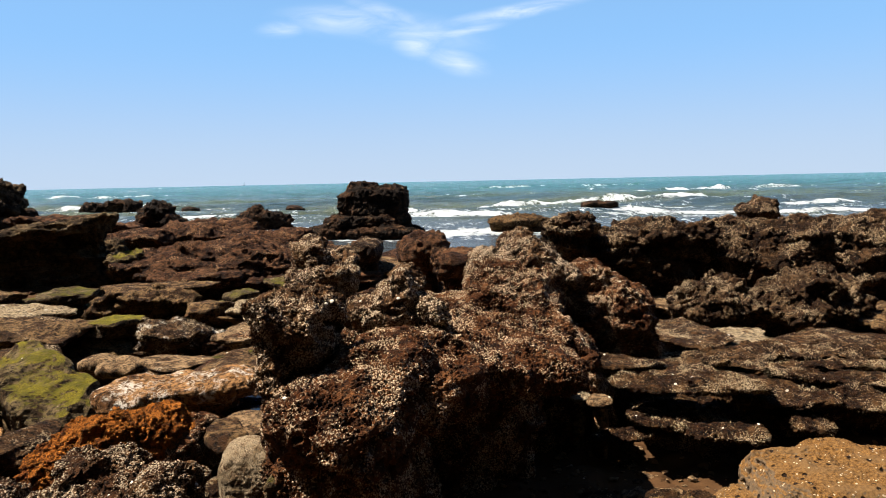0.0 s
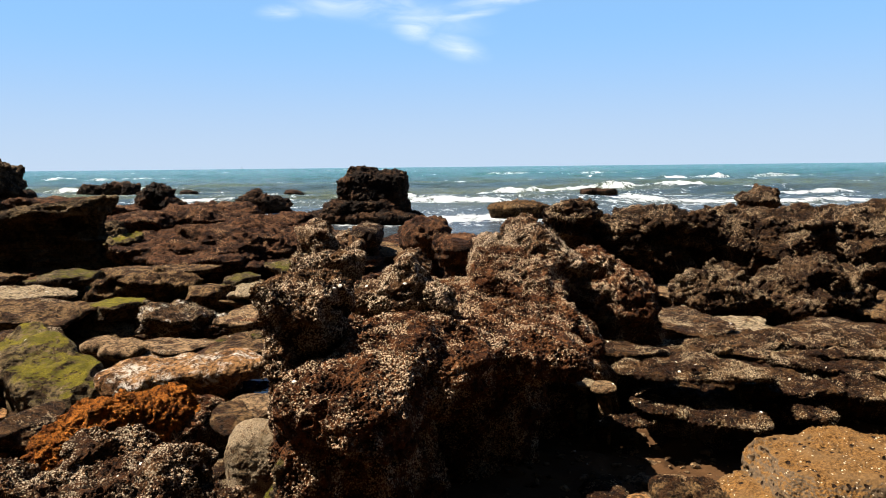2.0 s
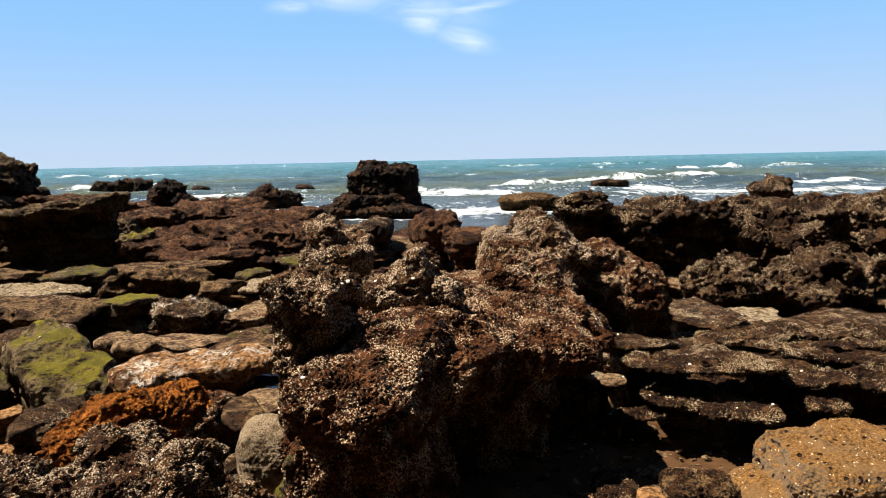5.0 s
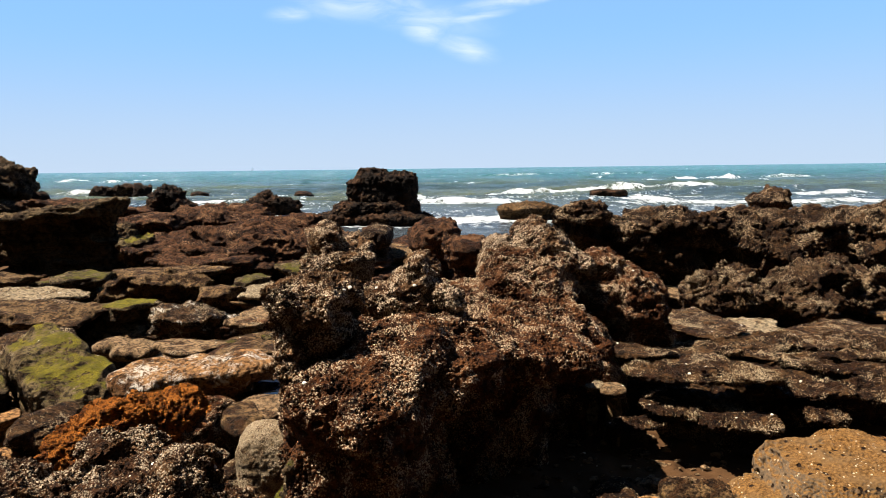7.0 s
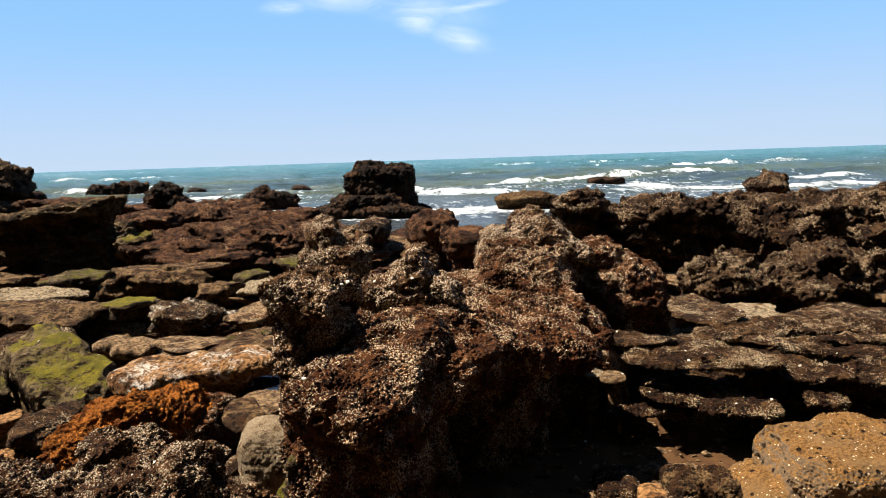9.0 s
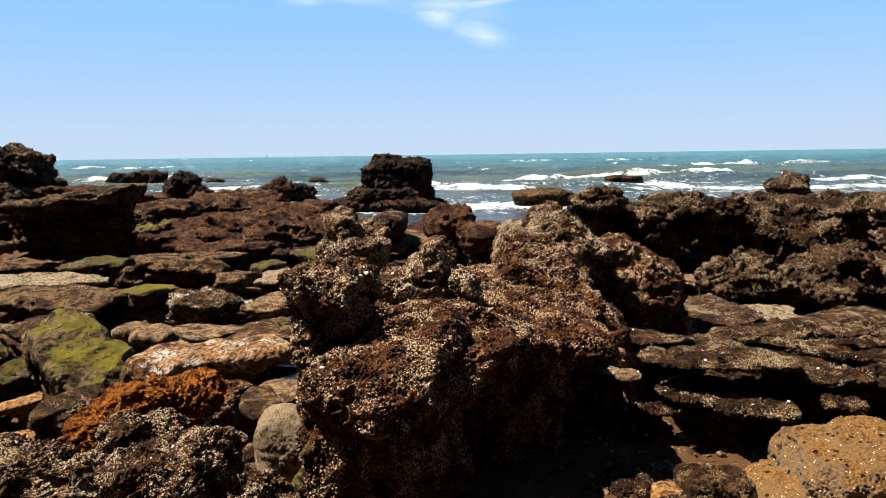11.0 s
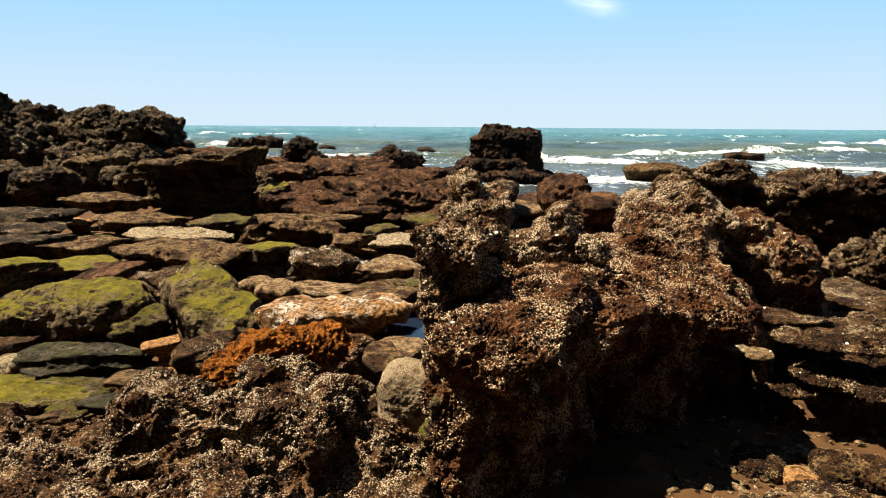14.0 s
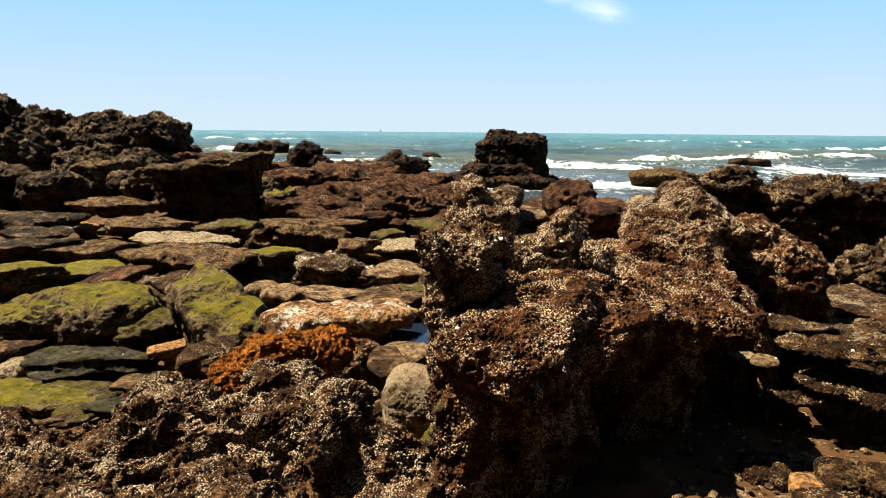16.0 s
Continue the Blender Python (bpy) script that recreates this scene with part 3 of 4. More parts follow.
tagged(sheet("ground", xs, ys, shore, m_ground), "brown bedrock and wet sand between the rocks", "shore ground", kind="structure")

SEA = -0.05
# breakers: distance, from x, to x, height, foam
BREAKERS = [(44, 0, 24, 0.50, 0.52), (52, -32, -15, 0.40, 0.5), (78, 20, 48, 0.55, 0.40), (66, -15, -5, 0.45, 0.5), (34, -16, -7, 0.16, 0.42), (130, 4, 40, 0.7, 0.42),
            (29, 4, 22, 0.16, 0.36), (105, -62, -40, 0.6, 0.5), (58, 32, 54, 0.5, 0.42), (38, 14, 40, 0.3, 0.45)]


# rocks that the surf breaks on: x, y, radius
SURF_ROCKS = [(-1.8, 21.4, 2.2), (-6.0, 26, 1.2), (-17.5, 45, 2.0), (-9.5, 17.5, 0.8), (2.0, 23, 1.4), (-11.5, 44, 1.0), (-4.8, 40, 1.0), (10, 38, 1.6), (7, 12.5, 0.6)]


def sea_state(x, y):
    """Height and foam of the water at the moment shown."""
    p = np.stack([x, y, np.zeros_like(x)], 1)
    warp = fbm(p * (0.05, 0.05, 1), 3, 77)
    far = np.clip((y - 18) / 25, 0.15, 1) * np.clip(1.6 - y / 900, 0.2, 1)
    ph = y / 5.0 + 2.4 * warp + 0.02 * x
    z = 0.20 * far * (1 - 2 * np.abs(np.sin(ph))) * (0.55 + 0.9 * vnoise(p * (0.05, 0.04, 1), 3))
    z += 0.28 * far * ridged(p * (0.16, 0.42, 1), 4, 13)
    foam = 0.05 + 0.26 * fbm(p * (0.04, 0.12, 1), 4, 31) + 0.5 * np.clip(z - 0.20, 0, 0.3)
    foam = foam * np.clip((300 - y) / 150, 0.3, 1) + 0.22 * np.clip((46 - y) / 14, 0, 1) * np.clip((y - 17) / 8, 0, 1)
    caps = fbm(p * (0.22, 0.09, 1), 4, 91) + 0.5 * vnoise(p * (0.9, 0.25, 1), 95)
    foam += 1.3 * np.clip(caps - 0.50, 0, 0.5) * np.clip((y - 22) / 10, 0, 1)
    for rx, ry, rr in SURF_ROCKS:
        foam += 0.50 * np.exp(-(((x - rx) / (rr + 1.2)) ** 2 + ((y - ry + 0.6) / (rr * 0.6 + 1.0)) ** 2))
    for d, x0, x1, h, f in BREAKERS:
        line = d + 2.4 * d / 45 * fbm(np.stack([x / 9, x * 0 + d, x * 0], 1), 4, 3)
        ends = np.clip((x - x0) / 5, 0, 1) * np.clip((x1 - x) / 5, 0, 1)
        rag = np.clip(0.5 + 0.9 * fbm(np.stack([x / 3.0, x * 0 + d, x * 0], 1), 4, 8), 0, 1.2)
        off = y - line
        front = np.exp(-(off / (0.35 * h + 0.25)) ** 2 * (off < 0)) * np.exp(-(off / (2.5 * h + 0.5)) ** 2 * (off >= 0))
        spray = 0.75 + 0.5 * fbm(np.stack([x / 0.55, x * 0 + d, y * 0.4], 1), 3, 18)
        z += h * ends * rag * front * spray
        foam += 1.15 * f * ends * np.exp(-(off / (0.4 + h)) ** 2) * (0.25 + 0.9 * rag)
        foam += 0.30 * f * ends * np.exp(-((off + 2.5) / 3.0) ** 2)
    return z, np.clip(foam, 0, 1)


sy = np.concatenate([np.linspace(13.5, 70, 190)[:-1], 70 * (200 / 70) ** np.linspace(0, 1, 110)[:-1], 200 * (3400 / 200) ** np.linspace(0, 1, 60)])
sa = np.linspace(-1, 1, 420)
ys, aa = np.meshgrid(sy, sa, indexing="ij")
xs = aa * ys * 0.92
sea_z, sea_foam = sea_state(xs.ravel(), ys.ravel())
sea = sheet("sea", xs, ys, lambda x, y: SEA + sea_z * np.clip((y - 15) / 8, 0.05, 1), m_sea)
sea.data.attributes.new("foam", "FLOAT", "POINT").data.foreach_set("value", sea_foam.astype(np.float32))
tagged(sea, "grey-green sea with white breaking waves", "sea", kind="structure")


# unseen bluff added behind the viewpoint: closes the beach, keeps sky light off fronts
def bluff_height(x, y):
    p = np.stack([x, y, np.zeros_like(x)], 1)
    return ground_height(x, y) - 0.2 + np.clip((-4 - y) / 6, 0, 1) ** 0.6 * (24 + 3 * fbm(p / 5, 4, 55))


by, bx = np.meshgrid(np.linspace(-3.5, -34, 70), np.linspace(-45, 45, 120), indexing="ij")
tagged(sheet("bluff", bx, by, bluff_height, m_sky_block), "unseen dark bluff added behind the beach to block sky light", "bluff", kind="structure")


# ---- the rocks ----
# the large barnacled boulder in the middle
boulder = tagged(new("boulder"), "large barnacled boulder crusted pale above brown weed", "boulder")
rock("body", "broad weedy body of the boulder", "weed", m_crag, [
      (-0.35, 2.76, 0.675, 0.27, 0.42, 0.13, -26.0, 0.0, 4.2, 12.0), (-0.12, 3.15, 0.69, 0.32, 0.38, 0.13, -10.0, -4.0, 3.4, 8.0),
      (0.20, 3.70, 0.68, 0.42, 0.60, 0.085, 14.0, -11.0, 3.8, 2.0), (0.42, 4.60, 0.79, 0.36, 0.44, 0.13, 0.0, -8.0, 3.6, 28.0),
      (0.18, 4.32, 0.66, 0.55, 0.45, 0.12, 0.0, -8.0, 4.0, 6.0), (-0.37, 2.92, 0.28, 0.21, 0.34, 0.42, -26.0, 0.0, 4.0, 16.0),
      (-0.53, 2.62, 0.28, 0.12, 0.22, 0.32, -28.0, 0.0, 2.6), (-0.66, 3.02, 0.50, 0.14, 0.26, 0.28, 0.0, 6.0, 2.6), (-0.60, 3.40, 0.40, 0.22, 0.38, 0.42, 0.0, 0.0, 3.0),
      (0.02, 3.66, 0.25, 0.46, 0.36, 0.42, 20.0, 0.0, 3.5, 12.0), (0.3, 4.45, 0.2, 0.66, 0.6, 0.48, 0.0, 0.0, 3.4),
      (0.85, 5.15, 0.35, 0.5, 0.3, 0.4, 0.0, 0.0, 3.0)], parent=boulder, detail=0.7, rooted=False)
rock("pinnacle", "knobbly leaning column", "crag", m_crust, [
      (-0.651, 3.05, 0.90, 0.18, 0.24, 0.165, 0.0, 0.0, 2.6), (-0.741, 2.95, 0.995, 0.09, 0.16, 0.085),
      (-0.755, 2.98, 0.75, 0.095, 0.2, 0.15)], parent=boulder, detail=0.75, strength=1.15)
rock("pinnacle", "crusted back pinnacle", "crag", m_crust, [
      (-0.772, 4.12, 1.036, 0.11, 0.2, 0.186, 0.0, 0.0, 2.3), (-0.734, 4.15, 0.952, 0.209, 0.28, 0.137, 0.0, 0.0, 2.4),
      (-0.602, 4.3, 0.988, 0.079, 0.18, 0.093)], parent=boulder, strength=1.1)
rock("pinnacle", "crusted middle pinnacle", "crag", m_crust, [
      (-0.209, 3.68, 0.962, 0.116, 0.17, 0.147, 0.0, 0.0, 2.1), (-0.442, 3.75, 0.863, 0.166, 0.22, 0.094, 0.0, 0.0, 2.4),
      (-0.29, 3.65, 0.904, 0.118, 0.2, 0.113, 0.0, 0.0, 2.3), (-0.087, 3.5, 0.916, 0.079, 0.17, 0.09, 0.0, 0.0, 2.3)], parent=boulder, detail=0.8, strength=1.1)
rock("crest", "high crest", "crag", m_crust, [
      (0.50, 4.95, 0.94, 0.22, 0.30, 0.21, 0.0, -12.0, 2.4, 20.0), (0.28, 4.85, 0.84, 0.17, 0.30, 0.20, 0.0, 14.0, 2.4, 15.0),
      (0.72, 4.95, 0.82, 0.17, 0.35, 0.17, 0.0, -34.0, 2.6)], parent=boulder, strength=0.9, detail=0.85)
rock("crest", "sloping shoulder", "crag", m_crag, [
      (1.0, 5.3, 0.80, 0.16, 0.24, 0.13), (1.22, 5.15, 0.60, 0.20, 0.28, 0.20, 0.0, -10.0, 3.0), (1.26, 5.1, 0.32, 0.17, 0.24, 0.25, 0.0, 0.0, 3.4)], parent=boulder, strength=0.9)
# rocks on the seaward side
rock("boulder", "brown weedy boulder at the water's edge", "far", m_reef, [
      (-0.29, 8.2, 0.745, 0.31, 0.4, 0.195), (0.094, 7.7, 0.643, 0.275, 0.4, 0.144)], category="boulder", strength=0.5)
rock("boulder", "dark low boulder on the wet shelf", "far", m_ridge, [
      (-1.286, 11.2, 0.491, 0.258, 0.5, 0.18), (-1.747, 11.4, 0.41, 0.353, 0.5, 0.099)], category="boulder", strength=0.5)
rock_tower = tagged(new("rock_tower"), "dark layered tower of rock standing in the surf", "sea rock")
rock("tier", "upper tier", "tower", m_stack, [
      (-2.10, 21.5, 0.90, 0.94, 1.05, 0.54, 0.0, 0.0, 5.0), (-2.85, 21.4, 0.92, 0.42, 0.8, 0.40, 0.0, 10.0, 3.4),
      (-2.52, 21.5, 1.38, 0.50, 0.6, 0.17, 0.0, -5.0, 3.0)], parent=rock_tower, detail=0.6, root=1.0, strength=0.6)
rock("tier", "middle tier", "tower", m_stack, [
      (-2.50, 21.3, 0.38, 1.20, 1.2, 0.26, 0.0, 3.0, 4.0), (-3.10, 21.0, 0.34, 0.6, 1.0, 0.22, 0.0, 14.0, 3.0)], parent=rock_tower, detail=0.6, root=1.0, strength=0.6)
rock("tier", "foot", "tower", m_stack, [
      (-3.35, 20.9, 0.12, 0.85, 1.0, 0.22, 0.0, 6.0, 3.0), (-1.85, 20.8, 0.07, 1.20, 1.2, 0.22, 0.0, -4.0, 3.4)], parent=rock_tower, detail=0.6, root=1.0, strength=0.6)
rock("sea_rock", "low tan rock awash beyond the pool", "far", m_awash, [
      (2.188, 22.0, 0.241, 0.934, 0.8, 0.143, 0.0, 0.0, 2.4), (2.307, 22.0, 0.318, 0.405, 0.5, 0.141, 0.0, 0.0, 2.4)], category="sea rock", root=1.0)
rock("sea_rock", "dark jagged rock in the surf", "tower", m_stack, [
      (-22.403, 45.0, 0.228, 0.862, 1.0, 0.362), (-20.77, 45.0, 0.348, 1.148, 1.0, 0.434)], category="sea rock", root=1.0, strength=1.5, detail=0.7)
rock("sea_rock", "dark pointed rock at the edge of the surf", "tower", m_stack, [
      (-6.93, 17.0, 0.58, 0.62, 0.6, 0.24), (-7.05, 17.0, 0.86, 0.34, 0.5, 0.34, 0.0, 0.0, 2.2)], category="sea rock", root=1.0, strength=1.5, detail=0.7)
rock("sea_rock", "dark domed rock in white water", "tower", m_stack, [
      (-6.734, 26.0, 0.278, 0.918, 0.8, 0.288), (-6.906, 26.0, 0.498, 0.408, 0.5, 0.285, 0.0, 0.0, 2.2),
      (-7.974, 25.5, 0.134, 0.505, 0.6, 0.132)], category="sea rock", root=1.0, strength=1.5, detail=0.7)
rock("sea_rock", "small dark rock awash", "far", m_stack, [
      (-16.005, 44.0, 0.064, 0.579, 0.6, 0.172)], category="sea rock", root=1.0)
rock("sea_rock", "small dark rock awash", "far", m_stack, [
      (-8.621, 40.0, 0.145, 0.483, 0.6, 0.198)], category="sea rock", root=1.0)
rock("sea_rock", "flat dark rock among the breakers", "far", m_stack, [
      (8.175, 38.0, 0.21, 1.05, 1.0, 0.11)], category="sea rock", root=1.0)
rock("sea_rock", "small dark spire of rock", "far", m_stack, [
      (-9.776, 16.5, 0.918, 0.164, 0.3, 0.203)], category="sea rock", root=1.0)
rock("sea_rock", "dark knob of rock behind the ridge", "far", m_ridge, [
      (5.20, 12.0, 0.93, 0.34, 0.4, 0.12), (5.30, 12.0, 1.06, 0.20, 0.28, 0.12, 0.0, 14.0, 2.6)], category="sea rock", root=1.0, strength=1.3, detail=0.7)
# dark outcrop on the far side
outcrop = tagged(new("outcrop"), "tall dark weathered outcrop with a rough top", "outcrop")
rock("block", "seaward end", "far", m_cliff, [
      (-11.55, 16.3, 1.12, 1.30, 1.5, 0.65, 0.0, 0.0, 3.2), (-10.50, 16.0, 1.36, 0.60, 0.9, 0.36, 0.0, 0.0, 3.5)], parent=outcrop, detail=0.8)
rock("block", "middle part", "far", m_cliff, [
      (-14.209, 15.5, 1.065, 1.884, 1.5, 0.938), (-13.216, 14.6, 0.666, 1.08, 1.0, 0.724)], parent=outcrop, detail=0.8)
rock("block", "low front part", "far", m_cliff, [
      (-11.018, 15.0, 0.533, 1.464, 1.0, 0.531)], parent=outcrop, detail=0.8)
# its last lump is out of view, made tall to shade the rocks beside it
rock("block", "landward part", "far", m_cliff, [
      (-15.007, 14.5, 0.888, 1.798, 1.5, 1.601), (-15.497, 11.5, 0.884, 3.253, 1.2, 1.543),
      (-13.935, 9.5, 1.215, 3.591, 1.5, 1.782)], parent=outcrop)
rock("boulder", "tan weathered boulder below the outcrop", "far", m_brown_slab, [
      (-10.244, 13.3, 0.491, 0.443, 0.5, 0.335)], category="boulder")
rock("boulder", "dark boulder in the shade of the outcrop", "far", m_cliff, [
      (-10.199, 12.0, 0.233, 0.584, 0.7, 0.457), (-11.393, 12.0, 0.236, 0.635, 0.8, 0.57)], category="boulder")
rock("boulder", "dark broken boulder under the outcrop", "far", m_cliff, [
      (-9.238, 13.0, 0.408, 0.358, 0.5, 0.268), (-8.68, 12.5, 0.398, 0.317, 0.4, 0.15)], category="boulder")
rock("tilted_rock", "long tilted slab of dark rock, pale along its top", "shelf", m_tilted, [
      (-7.0, 11.9, 0.80, 1.32, 0.60, 0.13, 0.0, 9.5, 4.6), (-6.05, 11.9, 0.97, 0.46, 0.45, 0.10, 0.0, 12.0, 3.2),
      (-7.3, 12.7, 0.35, 1.10, 0.50, 0.45, 0.0, 6.0, 3.6), (-6.5, 12.8, 0.25, 0.70, 0.45, 0.40)], category="rock", strength=0.6, detail=0.8)
rock("boulder", "dark boulder with bright green moss", "ledge", m_moss, [
      (-5.37, 11.6, 0.288, 0.294, 0.4, 0.228)], category="boulder")
rock("reef_rock", "low brown reef rock wet with film", "reef", m_reef, [
      (-5.078, 15.5, 0.383, 0.894, 1.2, 0.325), (-3.681, 14.5, 0.338, 0.742, 1.2, 0.218)], category="reef rock", strength=1.0)
rock("reef_rock", "broad brown reef rock with shallow cracks", "reef", m_reef, [
      (-3.534, 12.0, 0.26, 0.953, 1.0, 0.298), (-2.722, 12.0, 0.25, 0.471, 0.8, 0.229),
      (-4.294, 11.5, 0.176, 0.649, 0.6, 0.185)], category="reef rock", strength=1.0)
rock("reef_rock", "dark brown reef rock beside the tilted slab", "reef", m_reef, [
      (-6.2, 14.6, 0.389, 0.62, 1.0, 0.272), (-5.241, 12.6, 0.252, 0.408, 0.7, 0.152)], category="reef rock", strength=1.0)
rock("reef_rock", "small brown reef rock at the water's edge", "reef", m_reef, [
      (-7.216, 15.8, 0.577, 0.385, 0.6, 0.164), (-8.532, 15.2, 0.786, 0.939, 0.8, 0.191)], category="reef rock", strength=1.0)
rock("reef_rock", "broad sloping dome of red-brown reef", "reef", m_reef, [
      (-3.7, 13.0, 0.12, 1.6, 2.1, 0.30, 0.0, -3.0, 3.0, 5.0), (-2.7, 12.4, 0.05, 1.0, 1.4, 0.25, 0.0, -4.0, 3.0, 4.0)], category="reef rock", strength=0.8)
rock("reef_rock", "rounded brown reef rock", "reef", m_reef, [
      (-3.518, 10.7, 0.166, 0.45, 0.5, 0.13)], category="reef rock", strength=1.0)
# the ridge on the right
rock("reef_rock", "dark barnacled knob of reef", "shelf", m_ridge, [
      (1.382, 8.3, 0.87, 0.264, 0.45, 0.246), (1.891, 8.6, 0.684, 0.33, 0.6, 0.229)], category="reef rock", detail=0.8)
rock("reef_rock", "long dark barnacled reef rock", "shelf", m_ridge, [
      (2.628, 9.0, 0.624, 0.76, 0.8, 0.287, 0.0, 0.0, 3.4), (2.411, 8.6, 0.435, 0.563, 0.6, 0.186)], category="reef rock", detail=0.8)
rock("reef_rock", "broad dark reef rock with a pitted front", "shelf", m_ridge, [
      (4.002, 9.4, 0.676, 0.739, 1.0, 0.255, 0.0, 0.0, 3.4), (3.866, 8.7, 0.526, 0.803, 0.7, 0.206)], category="reef rock", detail=0.8)
rock("reef_rock", "dark reef rock with an uneven crusted top", "shelf", m_ridge, [
      (5.448, 9.4, 0.688, 0.793, 1.0, 0.29, 0.0, 0.0, 3.4)], category="reef rock", detail=0.8)
rock("reef_rock", "low dark reef rock below the others", "shelf", m_ridge, [
      (4.984, 8.4, 0.427, 0.615, 0.6, 0.184)], category="reef rock", detail=0.8)
rock("reef_rock", "dark reef rock at the end of the row", "shelf", m_ridge, [
      (6.994, 9.4, 0.589, 0.83, 1.0, 0.365)], category="reef rock")
rock("boulder", "squat boulder with pitted crusted sides", "shelf", m_squat, [
      (2.45, 6.8, 0.30, 0.28, 0.40, 0.20, 0.0, 0.0, 3.0), (3.12, 6.8, 0.27, 0.36, 0.45, 0.24, 0.0, 10.0, 3.0), (3.50, 6.9, 0.36, 0.30, 0.4, 0.20, 0.0, -6.0, 3.0),
      (3.86, 7.0, 0.24, 0.15, 0.4, 0.18), (2.80, 7.15, 0.46, 0.22, 0.35, 0.12), (3.3, 6.75, 0.08, 0.6, 0.4, 0.16)], category="boulder", strength=1.35, detail=0.8)
# flat layers behind the ledge
rock("flat_rock", "flat tan bedrock slab", "slab", m_slab, [
      (2.302, 7.8, 0.164, 0.317, 0.384, 0.03, 0.0, 0.0, 4.0)], category="rock")
rock("flat_rock", "flat layered bedrock slab with pale patches", "slab", m_ledge, [
      (1.843, 5.7, 0.273, 0.321, 0.477, 0.047, 0.0, 0.0, 4.0)], category="rock")
rock("flat_rock", "pale flat slab below the squat boulder", "slab", m_pale, [
      (2.263, 5.8, 0.219, 0.36, 0.35, 0.035, 0.0, 0.0, 4.4)], category="rock")
rock("flat_rock", "broad brown bedrock slab", "slab", m_ledge, [
      (2.991, 5.3, 0.232, 0.638, 0.462, 0.049, 0.0, 0.0, 3.5)], category="rock")
rock("flat_rock", "wet brown bedrock slab behind the boulder", "slab", m_brown_slab, [
      (4.268, 6.9, 0.108, 0.468, 0.6, 0.091, 0.0, 0.0, 3.5)], category="rock")
rock_ledge = tagged(new("rock_ledge"), "layered rock ledge with crusted edges over dark undercuts", "rock ledge")
rock("layer", "dark base", "bed", m_ledge, [
      (1.95, 4.62, 0.06, 1.0, 0.55, 0.26, 0.0, 0.0, 5.0), (1.35, 4.25, 0.05, 0.35, 0.35, 0.2, 0.0, 0.0, 4.0)], parent=rock_ledge, strength=0.4)
rock("layer", "lowest near bed", "bed", m_ledge, [
      (1.093, 3.75, 0.261, 0.17, 0.129, 0.023, 0.0, -8.0, 3.0), (0.906, 3.7, 0.204, 0.175, 0.089, 0.017, 0.0, 6.0, 3.0)], parent=rock_ledge, strength=0.9, detail=0.8, rooted=False)
rock("layer", "lowest middle bed", "bed", m_ledge, [
      (1.421, 3.65, 0.225, 0.236, 0.14, 0.026, 0.0, -2.0, 3.0)], parent=rock_ledge, strength=0.9, detail=0.8, rooted=False)
rock("layer", "lowest far bed", "bed", m_ledge, [
      (1.948, 3.9, 0.183, 0.13, 0.201, 0.035, 0.0, 0.0, 3.0)], parent=rock_ledge, strength=0.9, detail=0.8, rooted=False)
rock("layer", "nose bed", "bed", m_ledge, [
      (1.312, 3.92, 0.401, 0.452, 0.206, 0.035, 0.0, -2.0, 2.6), (1.166, 3.95, 0.313, 0.223, 0.156, 0.029, 0.0, 0.0, 2.6)], parent=rock_ledge, strength=0.8, detail=0.7, rooted=False)
rock("layer", "third bed", "bed", m_ledge, [
      (1.913, 4.0, 0.276, 0.32, 0.169, 0.027, 0.0, -2.0, 3.0), (2.572, 4.05, 0.234, 0.38, 0.189, 0.028, 0.0, 1.0, 3.0)], parent=rock_ledge, strength=1.2, detail=0.75, rooted=False)
rock("layer", "second bed", "ledge", m_ledge, [
      (2.48, 4.3, 0.316, 0.636, 0.142, 0.017, 0.0, -1.0, 3.6)], parent=rock_ledge, strength=1.4, detail=0.75, rooted=False)
rock("layer", "first bed", "ledge", m_ledge, [
      (2.393, 4.5, 0.335, 0.857, 0.155, 0.018, 0.0, -2.0, 3.6)], parent=rock_ledge, strength=1.4, detail=0.75, rooted=False)
rock("layer", "top near bed", "ledge", m_ledge, [
      (2.481, 4.85, 0.305, 1.017, 0.147, 0.016, 0.0, 0.0, 3.6)], parent=rock_ledge, strength=1.4, detail=0.75)
rock("layer", "top far bed", "ledge", m_ledge, [
      (2.765, 5.2, 0.272, 0.989, 0.136, 0.014, 0.0, 0.0, 3.6)], parent=rock_ledge, strength=1.4, detail=0.75)
rock("layer", "shelf against the boulder", "ledge", m_ledge, [
      (1.011, 4.25, 0.438, 0.29, 0.189, 0.022, 0.0, -5.0, 4.0)], parent=rock_ledge, strength=0.6)
rock("stone", "small pale broken stone under the ledge", "stone", m_pale, [
      (0.7, 3.95, 0.344, 0.069, 0.118, 0.019)], category="stone")
rock("stone", "small tan broken stone under the ledge", "stone", m_slab, [
      (0.8, 3.85, 0.341, 0.075, 0.1, 0.024)], category="stone")
rock("boulder", "ochre sandstone block pitted with small holes", "pitted", m_sandstone, [
      (1.731, 3.0, 0.09, 0.445, 0.32, 0.215, 0.0, 0.0, 7.0), (1.309, 2.98, 0.011, 0.18, 0.25, 0.158, 0.0, 0.0, 3.5)], category="boulder", detail=0.7, strength=0.7)
rock("stone", "eroded brown stone on the sand", "crag", m_ledge, [
      (0.665, 3.15, 0.036, 0.102, 0.16, 0.073)], category="stone", strength=0.4)
rock("stone", "small eroded orange stone on the sand", "crag", m_orange_chip, [
      (0.778, 3.0, 0.067, 0.068, 0.1, 0.032)], category="stone", strength=0.3)
